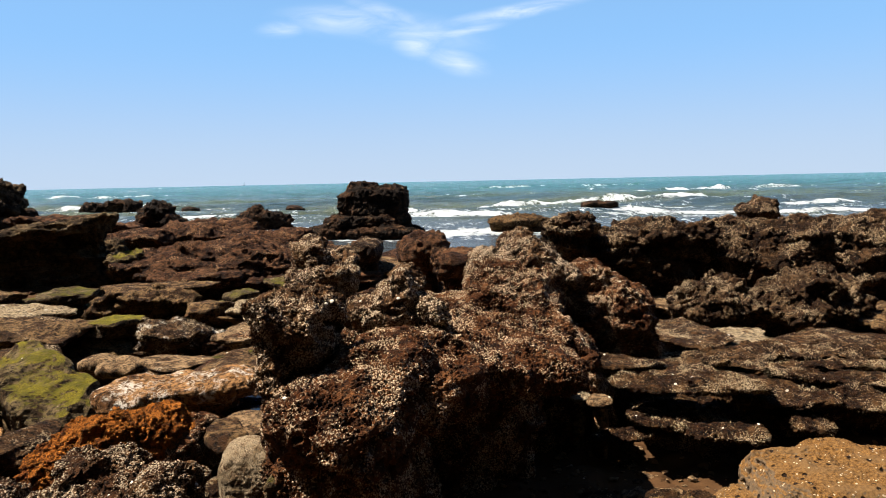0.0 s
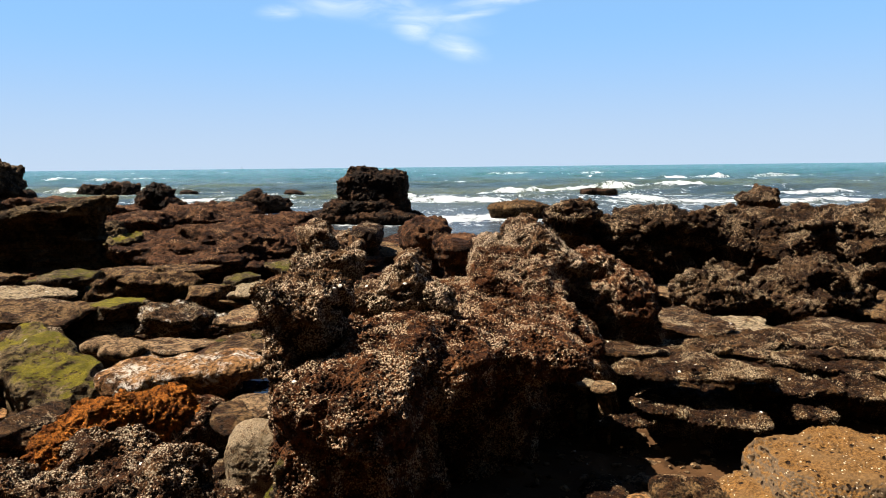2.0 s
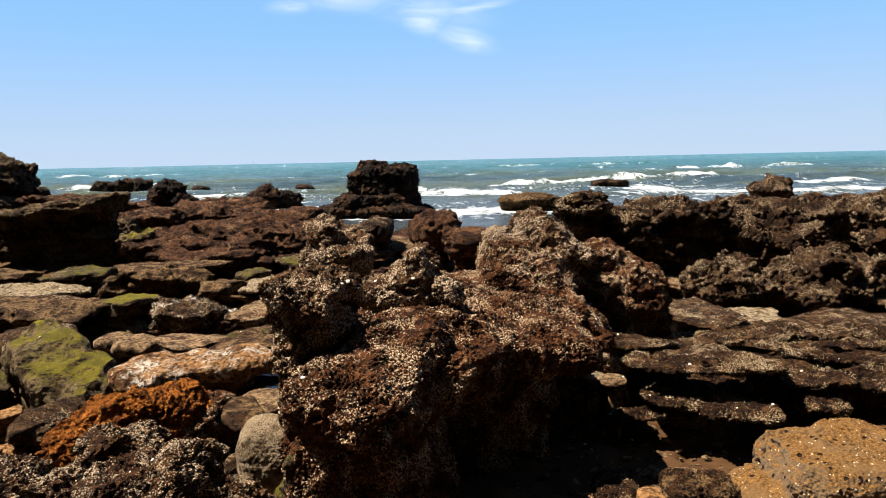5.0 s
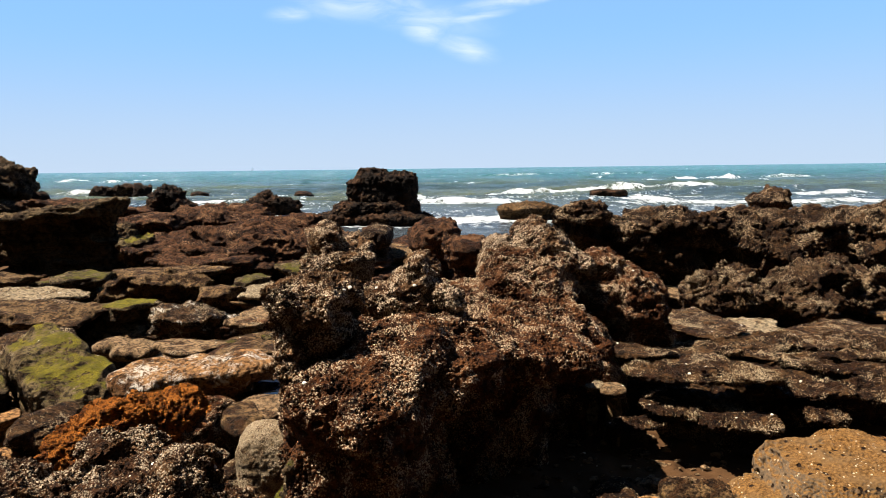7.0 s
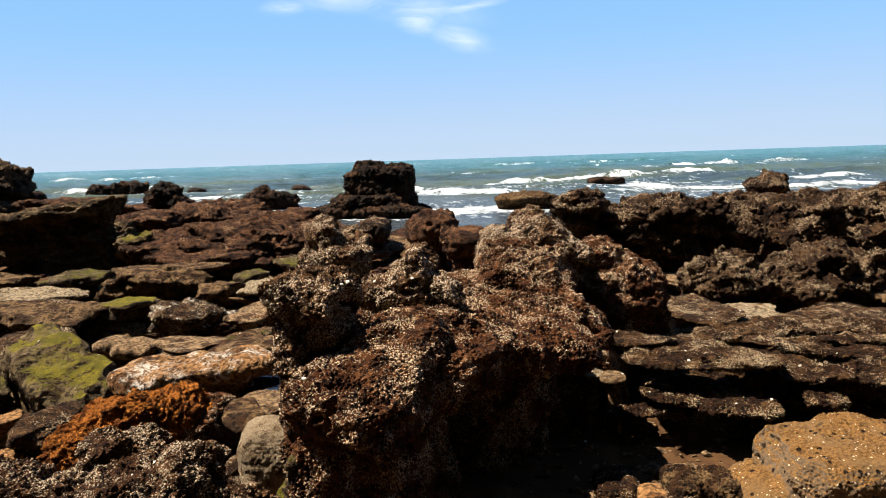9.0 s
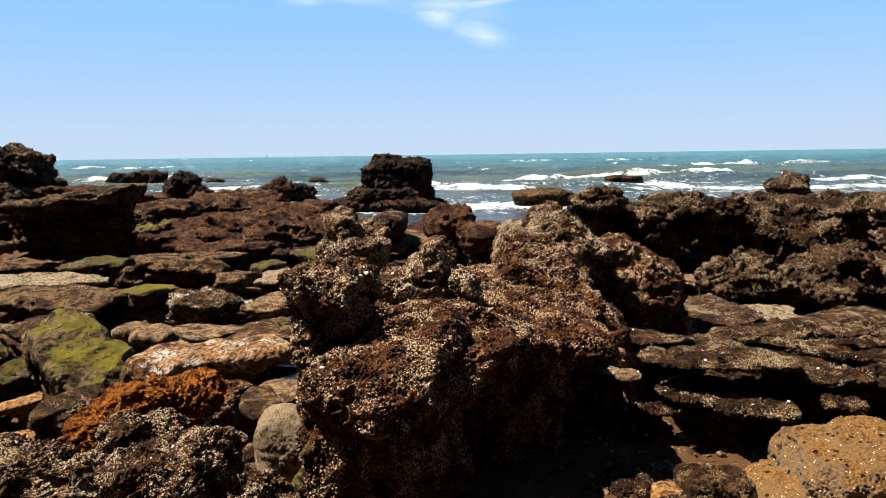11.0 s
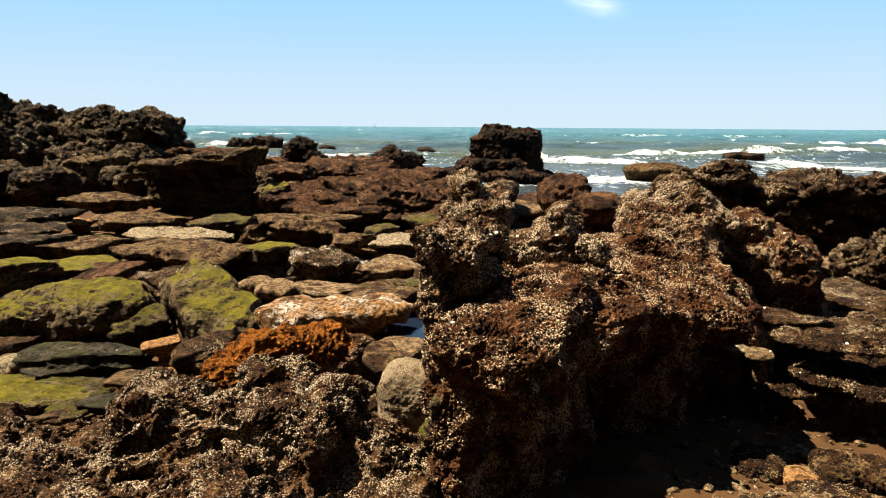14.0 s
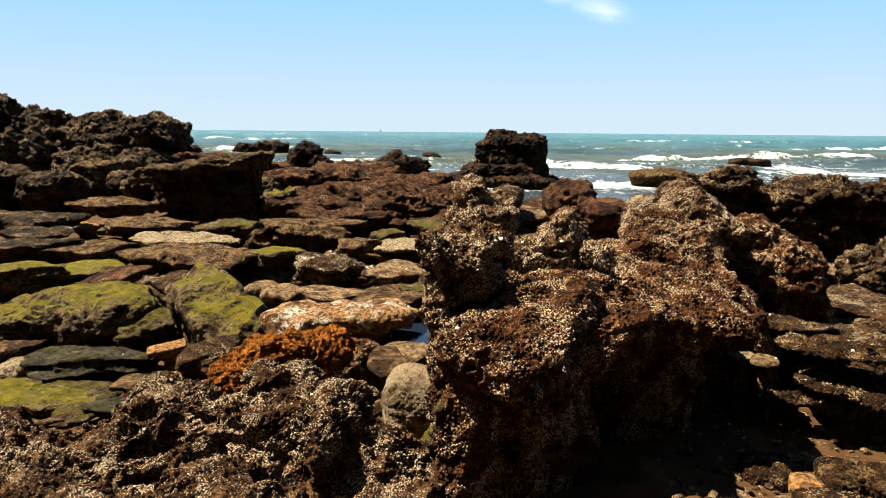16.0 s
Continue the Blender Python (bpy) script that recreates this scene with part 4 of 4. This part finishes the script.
rock("stone", "eroded brown stone with hollows", "crag", m_brown_slab, [
      (0.951, 3.1, 0.083, 0.093, 0.14, 0.05)], category="stone", strength=0.4)
rock("stone", "worn brown stone with hollows", "crag", m_brown_slab, [
      (1.087, 3.05, 0.095, 0.09, 0.14, 0.047)], category="stone", strength=0.4)
rock("stone", "low brown stone half in the sand", "crag", m_ledge, [
      (0.851, 2.85, 0.067, 0.15, 0.118, 0.031)], category="stone", strength=0.3)
# slabs on the left
rock("flat_rock", "flat brown slab below the outcrop", "slab", m_brown_slab, [
      (-7.646, 10.4, 0.228, 0.52, 0.6, 0.144, 0.0, 0.0, 4.4)], category="rock")
rock("flat_rock", "dark flat slab with a broken edge", "slab", m_brown_slab, [
      (-6.495, 9.3, 0.088, 0.69, 0.5, 0.111, 0.0, 0.0, 3.4)], category="rock")
rock("flat_rock", "small orange slab among dark ones", "slab", m_orange_chip, [
      (-7.504, 9.4, 0.016, 0.204, 0.3, 0.076, 0.0, 0.0, 4.4)], category="rock")
rock("flat_rock", "pale grey flat slab", "slab", m_pale, [
      (-5.022, 8.2, 0.081, 0.605, 0.45, 0.076, 0.0, 0.0, 4.4)], category="rock")
rock("flat_rock", "thin slab with some moss", "slab", m_half_moss, [
      (-4.964, 9.1, 0.16, 0.416, 0.4, 0.072, 0.0, 0.0, 4.4)], category="rock")
rock("flat_rock", "long thin brown slab", "slab", m_brown_slab, [
      (-3.799, 9.0, 0.224, 0.623, 0.4, 0.068, 0.0, 0.0, 4.4)], category="rock")
rock("flat_rock", "thick brown slab with a dark front", "ledge", m_brown_slab, [
      (-3.736, 8.5, 0.131, 0.679, 0.4, 0.134, 0.0, 0.0, 4.4)], category="rock")
rock("rock", "pointed dark rock with moss", "slab", m_half_moss, [
      (-2.546, 8.6, 0.169, 0.172, 0.25, 0.118)], category="rock")
rock("rock", "dark angular rock with moss traces", "slab", m_brown_slab, [
      (-2.696, 7.9, 0.122, 0.223, 0.25, 0.134)], category="rock")
rock("rock", "small weathered grey-brown rock", "slab", m_ledge, [
      (-4.366, 7.6, 0.066, 0.268, 0.25, 0.096)], category="rock")
rock("flat_rock", "long low brown slab", "slab", m_brown_slab, [
      (-4.44, 7.0, 0.067, 0.684, 0.3, 0.119, 0.0, -3.0, 3.0)], category="rock")
rock("flat_rock", "brown slab in the shade", "slab", m_brown_slab, [
      (-6.258, 7.8, -0.037, 0.595, 0.4, 0.12, 0.0, 0.0, 4.4)], category="rock")
rock("flat_rock", "dark slab below the outcrop", "slab", m_cliff, [
      (-7.953, 8.9, 0.112, 0.567, 0.4, 0.16, 0.0, 0.0, 4.4)], category="rock")
rock("rock", "small rock topped with green moss", "slab", m_moss, [
      (-3.549, 7.4, 0.096, 0.291, 0.3, 0.101)], category="rock")
rock("rock", "dark rock with patches of white crust", "ledge", m_patched, [
      (-2.668, 6.75, 0.104, 0.407, 0.32, 0.124, 0.0, -5.0, 3.0)], category="rock")
rock("rock", "dark block topped with green moss", "slab", m_moss, [
      (-5.706, 6.2, -0.025, 0.345, 0.4, 0.167, 0.0, 0.0, 4.4)], category="rock")
rock("flat_rock", "low slab covered in green moss", "slab", m_moss, [
      (-5.403, 6.6, -0.01, 0.304, 0.35, 0.068, 0.0, 0.0, 4.4)], category="rock")
rock("flat_rock", "pale flat slab beside the big boulder", "slab", m_pale, [
      (-2.191, 8.0, 0.167, 0.335, 0.5, 0.07, 0.0, 0.0, 4.4)], category="rock")
rock("flat_rock", "tan flat slab beside the big boulder", "slab", m_slab, [
      (-1.959, 6.9, 0.079, 0.277, 0.5, 0.074, 0.0, 0.0, 4.4)], category="rock")
rock("stone", "small smooth pinkish stone", "stone", m_slab, [
      (-3.086, 6.1, 0.028, 0.148, 0.15, 0.069)], category="stone")
rock("stone", "smooth rounded tan stone", "stone", m_slab, [
      (-2.789, 5.9, 0.045, 0.186, 0.18, 0.063)], category="stone")
rock("flat_rock", "thin weathered tan slab", "slab", m_slab, [
      (-2.273, 5.75, 0.088, 0.264, 0.25, 0.044, 0.0, 0.0, 4.4)], category="rock")
rock("flat_rock", "orange-brown slab behind the white one", "slab", m_brown_slab, [
      (-1.669, 5.45, 0.145, 0.271, 0.25, 0.067, 0.0, 0.0, 4.4)], category="rock")
rock("flat_rock", "long white-crusted slab stained orange", "stone", m_white, [
      (-1.87, 4.75, 0.165, 0.575, 0.25, 0.105, 0.0, 3.0, 3.0)], category="rock", detail=0.8)
rock("flat_rock", "tilted slab with yellow-green moss on top", "stone", m_moss, [
      (-3.0, 5.10, 0.02, 0.62, 0.27, 0.22, -38.0, -15.0, 4.2, 14.0)], category="rock", strength=1.0, detail=0.8)
rock("boulder", "rounded boulder thick with green moss", "knob", m_moss, [
      (-4.25, 5.2, -0.06, 0.66, 0.44, 0.24, 0.0, 4.0, 2.6), (-4.7, 5.0, -0.12, 0.4, 0.36, 0.2)], category="boulder", strength=0.45, detail=0.8)
rock("rock", "broken dark rock between mossy slabs", "ledge", m_half_moss, [
      (-3.53, 4.9, -0.097, 0.192, 0.25, 0.111)], category="rock")
rock("stone", "long low grey-green stone", "slab", m_dark_moss, [
      (-3.534, 4.35, -0.171, 0.419, 0.22, 0.114, 0.0, 3.0, 2.6)], category="stone")
rock("stone", "small pale grey stone", "stone", m_pale, [
      (-4.143, 4.3, -0.23, 0.147, 0.15, 0.077)], category="stone")
rock("flat_rock", "low mossy slab beside grey stones", "slab", m_moss, [
      (-3.595, 3.75, -0.24, 0.388, 0.25, 0.08, 0.0, 0.0, 4.4)], category="rock")
rock("flat_rock", "thin slab under green moss", "slab", m_half_moss, [
      (-3.335, 3.95, -0.222, 0.267, 0.154, 0.023, 0.0, 0.0, 4.4)], category="rock")
rock("stone", "flat smooth grey stone", "slab", m_dark_moss, [
      (-2.899, 3.6, -0.151, 0.153, 0.12, 0.04, 0.0, 0.0, 4.4)], category="stone")
rock("stone", "small orange sandstone fragment", "slab", m_orange_chip, [
      (-3.006, 4.4, -0.046, 0.105, 0.12, 0.055, 0.0, 0.0, 4.4)], category="stone")
rock("stone", "pointed orange sandstone fragment", "slab", m_orange_chip, [
      (-2.542, 3.75, -0.04, 0.123, 0.12, 0.084, 0.0, 0.0, 4.4)], category="stone")
rock("boulder", "rough orange lichen-covered rock", "sponge", m_orange, [
      (-1.72, 3.64, 0.20, 0.33, 0.28, 0.20, 0.0, 8.0, 2.6), (-1.97, 3.56, 0.13, 0.22, 0.26, 0.16, 0.0, 20.0, 2.6)], category="boulder", strength=1.0, detail=0.8)
rock("boulder", "dark nosed rock beside the orange one", "crag", m_crag, [
      (-1.42, 3.66, 0.22, 0.16, 0.22, 0.12, 0.0, 0.0, 3.0), (-1.34, 3.70, 0.15, 0.10, 0.18, 0.15, 0.0, 0.0, 3.0)], category="boulder", strength=0.8, detail=0.8)
rock("stone", "broken brown stone in the gap", "slab", m_brown_slab, [
      (-1.169, 3.6, 0.22, 0.093, 0.14, 0.081)], category="stone", strength=0.35)
rock("stone", "flat tan stone at the pool's edge", "stone", m_slab, [
      (-1.221, 4.2, 0.131, 0.154, 0.188, 0.033)], category="stone")
rock("stone", "round speckled stone leaning on the boulder", "stone", m_round, [
      (-0.92, 3.20, 0.20, 0.17, 0.12, 0.20, 0.0, 0.0, 2.6)], category="stone", detail=0.8, strength=0.5)
rock("stone", "narrow mossy wedge of stone", "slab", m_half_moss, [
      (-0.665, 2.62, 0.37, 0.055, 0.10, 0.15, 0.0, -24.0, 3.0, 20.0)], category="stone")
rock("rock", "low spreading rock covered in grey barnacles", "knob", m_crag_low, [
      (-1.472, 2.9, 0.31, 0.16, 0.18, 0.123), (-1.938, 2.8, 0.157, 0.345, 0.25, 0.131),
      (-2.324, 2.55, 0.069, 0.398, 0.3, 0.143), (-1.324, 2.7, 0.217, 0.345, 0.28, 0.182),
      (-0.948, 2.7, 0.103, 0.21, 0.2, 0.152), (-1.293, 2.3, 0.127, 0.402, 0.3, 0.139),
      (-1.917, 2.1, 0.068, 0.449, 0.3, 0.102), (-0.803, 2.4, 0.074, 0.162, 0.2, 0.134)], category="rock", detail=0.8, strength=1.1)
rock("flat_rock", "dark flat rock under the outcrop", "slab", m_cliff, [
      (-7.441, 8.4, 0.056, 0.462, 0.4, 0.094, 0.0, 0.0, 4.4)], category="rock")
rock("flat_rock", "dark shaded rock beside mossy blocks", "slab", m_cliff, [
      (-7.013, 7.5, 0.02, 0.467, 0.4, 0.105, 0.0, 0.0, 4.4)], category="rock")
rock("flat_rock", "brown flat rock beside a green stone", "slab", m_brown_slab, [
      (-4.532, 4.7, -0.193, 0.256, 0.3, 0.051, 0.0, 0.0, 4.0)], category="rock")
rock("stone", "brown stone below the mossy rock", "stone", m_brown_slab, [
      (-2.948, 3.95, -0.117, 0.166, 0.15, 0.039, 0.0, 0.0, 3.5)], category="stone")
rock("stone", "jagged brown stone beside orange fragments", "slab", m_ledge, [
      (-2.434, 3.85, 0.071, 0.142, 0.18, 0.123, 0.0, -20.0, 3.0)], category="stone")


# ---- loose slabs and stones between the rocks ----
def loose_kind(name, style, material, seed):
    """One loose stone's mesh, about a metre long, its foot at z = 0."""
    rng = random.Random(seed)
    bm = bmesh.new()
    shard(bm, rng, 0, 0, 0, 0.5, 0.32, 0.10)
    shard(bm, rng, rng.uniform(-0.25, 0.25), rng.uniform(-0.1, 0.1), rng.uniform(0.03, 0.08), 0.32, 0.25, 0.09, rng.uniform(-40, 40), rng.uniform(-8, 8), 4.4)
    me = bpy.data.meshes.new(name)
    bm.to_mesh(me)
    bm.free()
    me = weathered(me, style, 0.018, seed, 0.7)
    me.materials.clear()
    me.materials.append(material)
    me.name = name
    return me


LOOSE = [(loose_kind("loose_rock", "slab", m, 300 + 17 * i), words) for i, (m, words) in enumerate((
    (m_brown_slab, "loose brown slab wedged between larger rocks"), (m_ledge, "loose brown rock crusted with barnacles"), (m_slab, "loose tan slab wedged between larger rocks"),
    (m_half_moss, "loose slab with a film of green moss"), (m_crag, "loose dark rock covered in weed"), (m_brown_slab, "broken brown slab lying on the bedrock"),
    (m_reef, "loose dark brown slab wet with film"), (m_dark_moss, "loose grey-green slab on the bedrock")))]


def strew(count, x0, x1, y0, y1, smallest, largest, seed, kinds):
    rng = random.Random(seed)
    for i in range(count):
        y = y0 + (y1 - y0) * rng.random() ** 1.2
        x = rng.uniform(x0, x1) * (y / y1 if x0 < -1.5 else 1)
        if abs(x + 1.36) < 0.4 and abs(y - 5.0) < 0.6:
            continue
        me, words = LOOSE[rng.choice(kinds)]
        s = rng.uniform(smallest, largest) * (0.7 + 0.05 * y)
        ob = tagged(new("loose_rock", me), words, "rock", "loose rocks")
        ob.matrix_basis = pose(x, y, float(ground_height(x, y)) + 0.09 * s, rng.uniform(-9, 9), rng.uniform(-9, 9), rng.uniform(-35, 35)) @ Matrix.Diagonal((s, s * rng.uniform(0.8, 1.3), s * rng.uniform(0.7, 1.3), 1))


strew(62, -9.5, -0.9, 5.2, 12.0, 0.4, 1.0, 1, (0, 1, 2, 3, 5, 6))
strew(55, -5.4, -1.1, 3.3, 5.8, 0.2, 0.5, 2, (0, 1, 3, 4, 5, 7))
strew(45, -6.5, -1.2, 5.6, 9.5, 0.22, 0.55, 9, (0, 1, 2, 3, 5, 7))
strew(45, -8.0, -1.0, 11.0, 16.0, 0.5, 1.0, 3, (4, 6, 6, 0))
strew(30, 1.0, 5.0, 4.6, 9.0, 0.25, 0.6, 4, (0, 1, 2, 4))
strew(22, 0.3, 2.3, 2.8, 4.2, 0.06, 0.18, 5, (1, 2, 4, 5))
strew(20, 0.45, 1.5, 2.72, 3.3, 0.16, 0.32, 8, (1, 2, 2, 5))
strew(22, -1.5, -0.4, 3.4, 5.2, 0.08, 0.2, 6, (0, 1, 2, 4))


def gravel(name, label, count, places, smallest, largest, material, seed):
    """Small broken stones and shell grit, too many to count, as one mesh."""
    rng = np.random.default_rng(seed)
    bm = bmesh.new()
    bmesh.ops.create_icosphere(bm, subdivisions=1, radius=1)
    unit = np.array([v.co[:] for v in bm.verts])
    tris = np.array([[v.index for v in f.verts] for f in bm.faces])
    bm.free()
    x0, x1, y0, y1 = places
    x, y = rng.uniform(x0, x1, count), y0 + (y1 - y0) * rng.random(count) ** 1.5
    size = smallest * (largest / smallest) ** rng.random(count)
    z = shore(x, y)
    turn = rng.uniform(0, 2 * np.pi, count)
    form = unit[None] * rng.uniform(0.7, 1.3, (count, len(unit), 1)) * (size[:, None] * rng.uniform(0.5, 1.2, (count, 3)) * (1.2, 0.9, 0.55))[:, None]
    c, s = np.cos(turn)[:, None], np.sin(turn)[:, None]
    co = np.stack([form[..., 0] * c - form[..., 1] * s + x[:, None], form[..., 0] * s + form[..., 1] * c + y[:, None], form[..., 2] + (z + 0.15 * size)[:, None]], -1).reshape(-1, 3)
    faces = (tris[None] + (np.arange(count) * len(unit))[:, None, None]).reshape(-1, 3)
    me = bpy.data.meshes.new(name)
    me.from_pydata(co.tolist(), [], faces.tolist())
    me.materials.append(material)
    tagged(new(name, me), label, "gravel", kind="stuff")


gravel("gravel", "broken brown stones strewn over the bedrock", 1300, (-5.5, -0.6, 3.0, 9.0), 0.012, 0.07, m_brown_slab, 1)
gravel("gravel", "small tan stones and shell grit on the sand", 1600, (0.2, 3.2, 2.6, 5.0), 0.006, 0.035, m_slab, 2)
gravel("gravel", "dark broken stones between the reef rocks", 2500, (-7.0, 6.0, 8.0, 15.0), 0.03, 0.14, m_reef, 3)


# ---- still water ----
def pool(label, x, y, rx, ry, z):
    bm = bmesh.new()
    ring = [bm.verts.new((x + rx * math.cos(a * 0.2618) * (1 + 0.15 * math.sin(3 * a)), y + ry * math.sin(a * 0.2618), z)) for a in range(24)]
    bm.faces.new(ring)
    tagged(mesh_object("rock_pool", bm, m_pool), label, "rock pool", kind="structure")


pool("still rock pool reflecting the sky beside the boulder", -1.27, 4.93, 0.30, 0.50, 0.045)


# ---- small things ----
def settle(x, y):
    """The height and slope of whatever lies uppermost at x, y."""
    hit, place, normal, _, ob, _ = scene.ray_cast(bpy.context.evaluated_depsgraph_get(), Vector((x, y, 4)), Vector((0, 0, -1)))
    return place.z, normal


def shell_mesh():
    bm = bmesh.new()
    rings = []
    for j, (rad, z) in enumerate(((1.0, 0.0), (0.85, 0.22), (0.55, 0.48), (0.22, 0.66))):
        rings.append([bm.verts.new((rad * (1 + 0.06 * (i % 2)) * math.cos(i * math.pi / 7), rad * 0.8 * (1 + 0.06 * (i % 2)) * math.sin(i * math.pi / 7), z)) for i in range(14)])
    for a, b in zip(rings, rings[1:]):
        for i in range(14):
            bm.faces.new((a[i], a[(i + 1) % 14], b[(i + 1) % 14], b[i]))
    top = bm.verts.new((0.03, 0, 0.72))
    for i in range(14):
        bm.faces.new((rings[-1][i], rings[-1][(i + 1) % 14], top))
    bm.faces.new(list(reversed(rings[0])))
    me = bpy.data.meshes.new("shell")
    bm.to_mesh(me)
    bm.free()
    me.materials.append(m_shell)
    return me


limpet = shell_mesh()
rng = random.Random(11)
spots = [(rng.uniform(-2.0, -0.5), rng.uniform(2.2, 3.0)) for i in range(22)] + [(rng.uniform(-0.6, 1.0), rng.uniform(3.0, 4.8)) for i in range(22)] \
    + [(rng.uniform(0.9, 2.6), rng.uniform(3.5, 5.6)) for i in range(26)] + [(rng.uniform(-3.6, -1.4), rng.uniform(4.2, 7.0)) for i in range(22)]
for x, y in spots:
    z, up = settle(x, y)
    shell = tagged(new("shell", limpet), "small white limpet shell stuck to the rock", "shell", "shells on the rocks")
    s = rng.uniform(0.005, 0.012)
    shell.matrix_basis = Matrix.Translation((x, y, z - 0.1 * s)) @ up.to_track_quat("Z", "Y").to_matrix().to_4x4() @ pose(0, 0, 0, 0, 0, rng.uniform(0, 360)) @ Matrix.Scale(s, 4)


def cord_loop(x, y, radius):
    """A thin loop of old cord, a little bent, lying on the ledge."""
    curve = bpy.data.curves.new("cord_loop", "CURVE")
    curve.dimensions, curve.bevel_depth, curve.bevel_resolution = "3D", 0.004, 2
    line = curve.splines.new("POLY")
    line.points.add(31)
    for i, p in enumerate(line.points):
        a = i * math.tau / 32
        px, py = x + radius * (1 + 0.08 * math.sin(2 * a)) * math.cos(a), y + radius * 1.1 * math.sin(a)
        p.co = (px, py, max(settle(px, py)[0], settle(x, y)[0] - 0.03) + 0.006, 1)
    line.use_cyclic_u = True
    curve.materials.append(m_cord)
    tagged(new("cord_loop", curve), "thin loop of dark cord lying on the ledge", "cord")


cord_loop(1.60, 4.29, 0.085)


def sailing_boat(x, y, turn):
    boat = tagged(new("sailing_boat"), "distant small sailing boat on the horizon", "boat")
    boat.matrix_basis = pose(x, y, SEA, 0, 0, turn)
    bm = bmesh.new()
    rows = [[bm.verts.new((lx, w * s, z)) for s in (-1, -0.6, 0.6, 1)] for lx, w, z in ((-4.5, 1.0, 1.0), (-2, 1.4, 0.9), (1.5, 1.3, 0.95), (4.8, 0.1, 1.3))]
    keel = [[bm.verts.new((lx * 0.85, w * s, -0.4)) for s in (-0.5, 0.5)] for lx, w in ((-4.5, 0.8), (-2, 1.1), (1.5, 1.0), (4.8, 0.1))]
    for i in range(3):
        bm.faces.new((rows[i][0], rows[i][3], rows[i + 1][3], rows[i + 1][0]))
        bm.faces.new((rows[i][0], rows[i + 1][0], keel[i + 1][0], keel[i][0]))
        bm.faces.new((rows[i][3], keel[i][1], keel[i + 1][1], rows[i + 1][3]))
        bm.faces.new((keel[i][0], keel[i + 1][0], keel[i + 1][1], keel[i][1]))
    mesh_object("hull", bm, m_hull, boat)
    bm = bmesh.new()
    bmesh.ops.create_cone(bm, cap_ends=True, segments=8, radius1=0.12, radius2=0.06, depth=11, matrix=pose(0.5, 0, 6.2))
    mesh_object("mast", bm, m_hull, boat)
    bm = bmesh.new()
    side = [[bm.verts.new((lx, w + off, z)) for lx, w, z in ((0.4, 0, 1.8), (-3.8, 0.5, 1.9), (-1.8, 0.35, 6.0), (0.4, 0, 11.3))] for off in (0.0, 0.03)]
    bm.faces.new(side[0])
    bm.faces.new(list(reversed(side[1])))
    for i in range(4):
        bm.faces.new((side[0][i], side[1][i], side[1][(i + 1) % 4], side[0][(i + 1) % 4]))
    mesh_object("sail", bm, m_sail, boat)


sailing_boat(-744.0, 2600.0, 70)
sailing_boat(-645.0, 3000.0, 110)
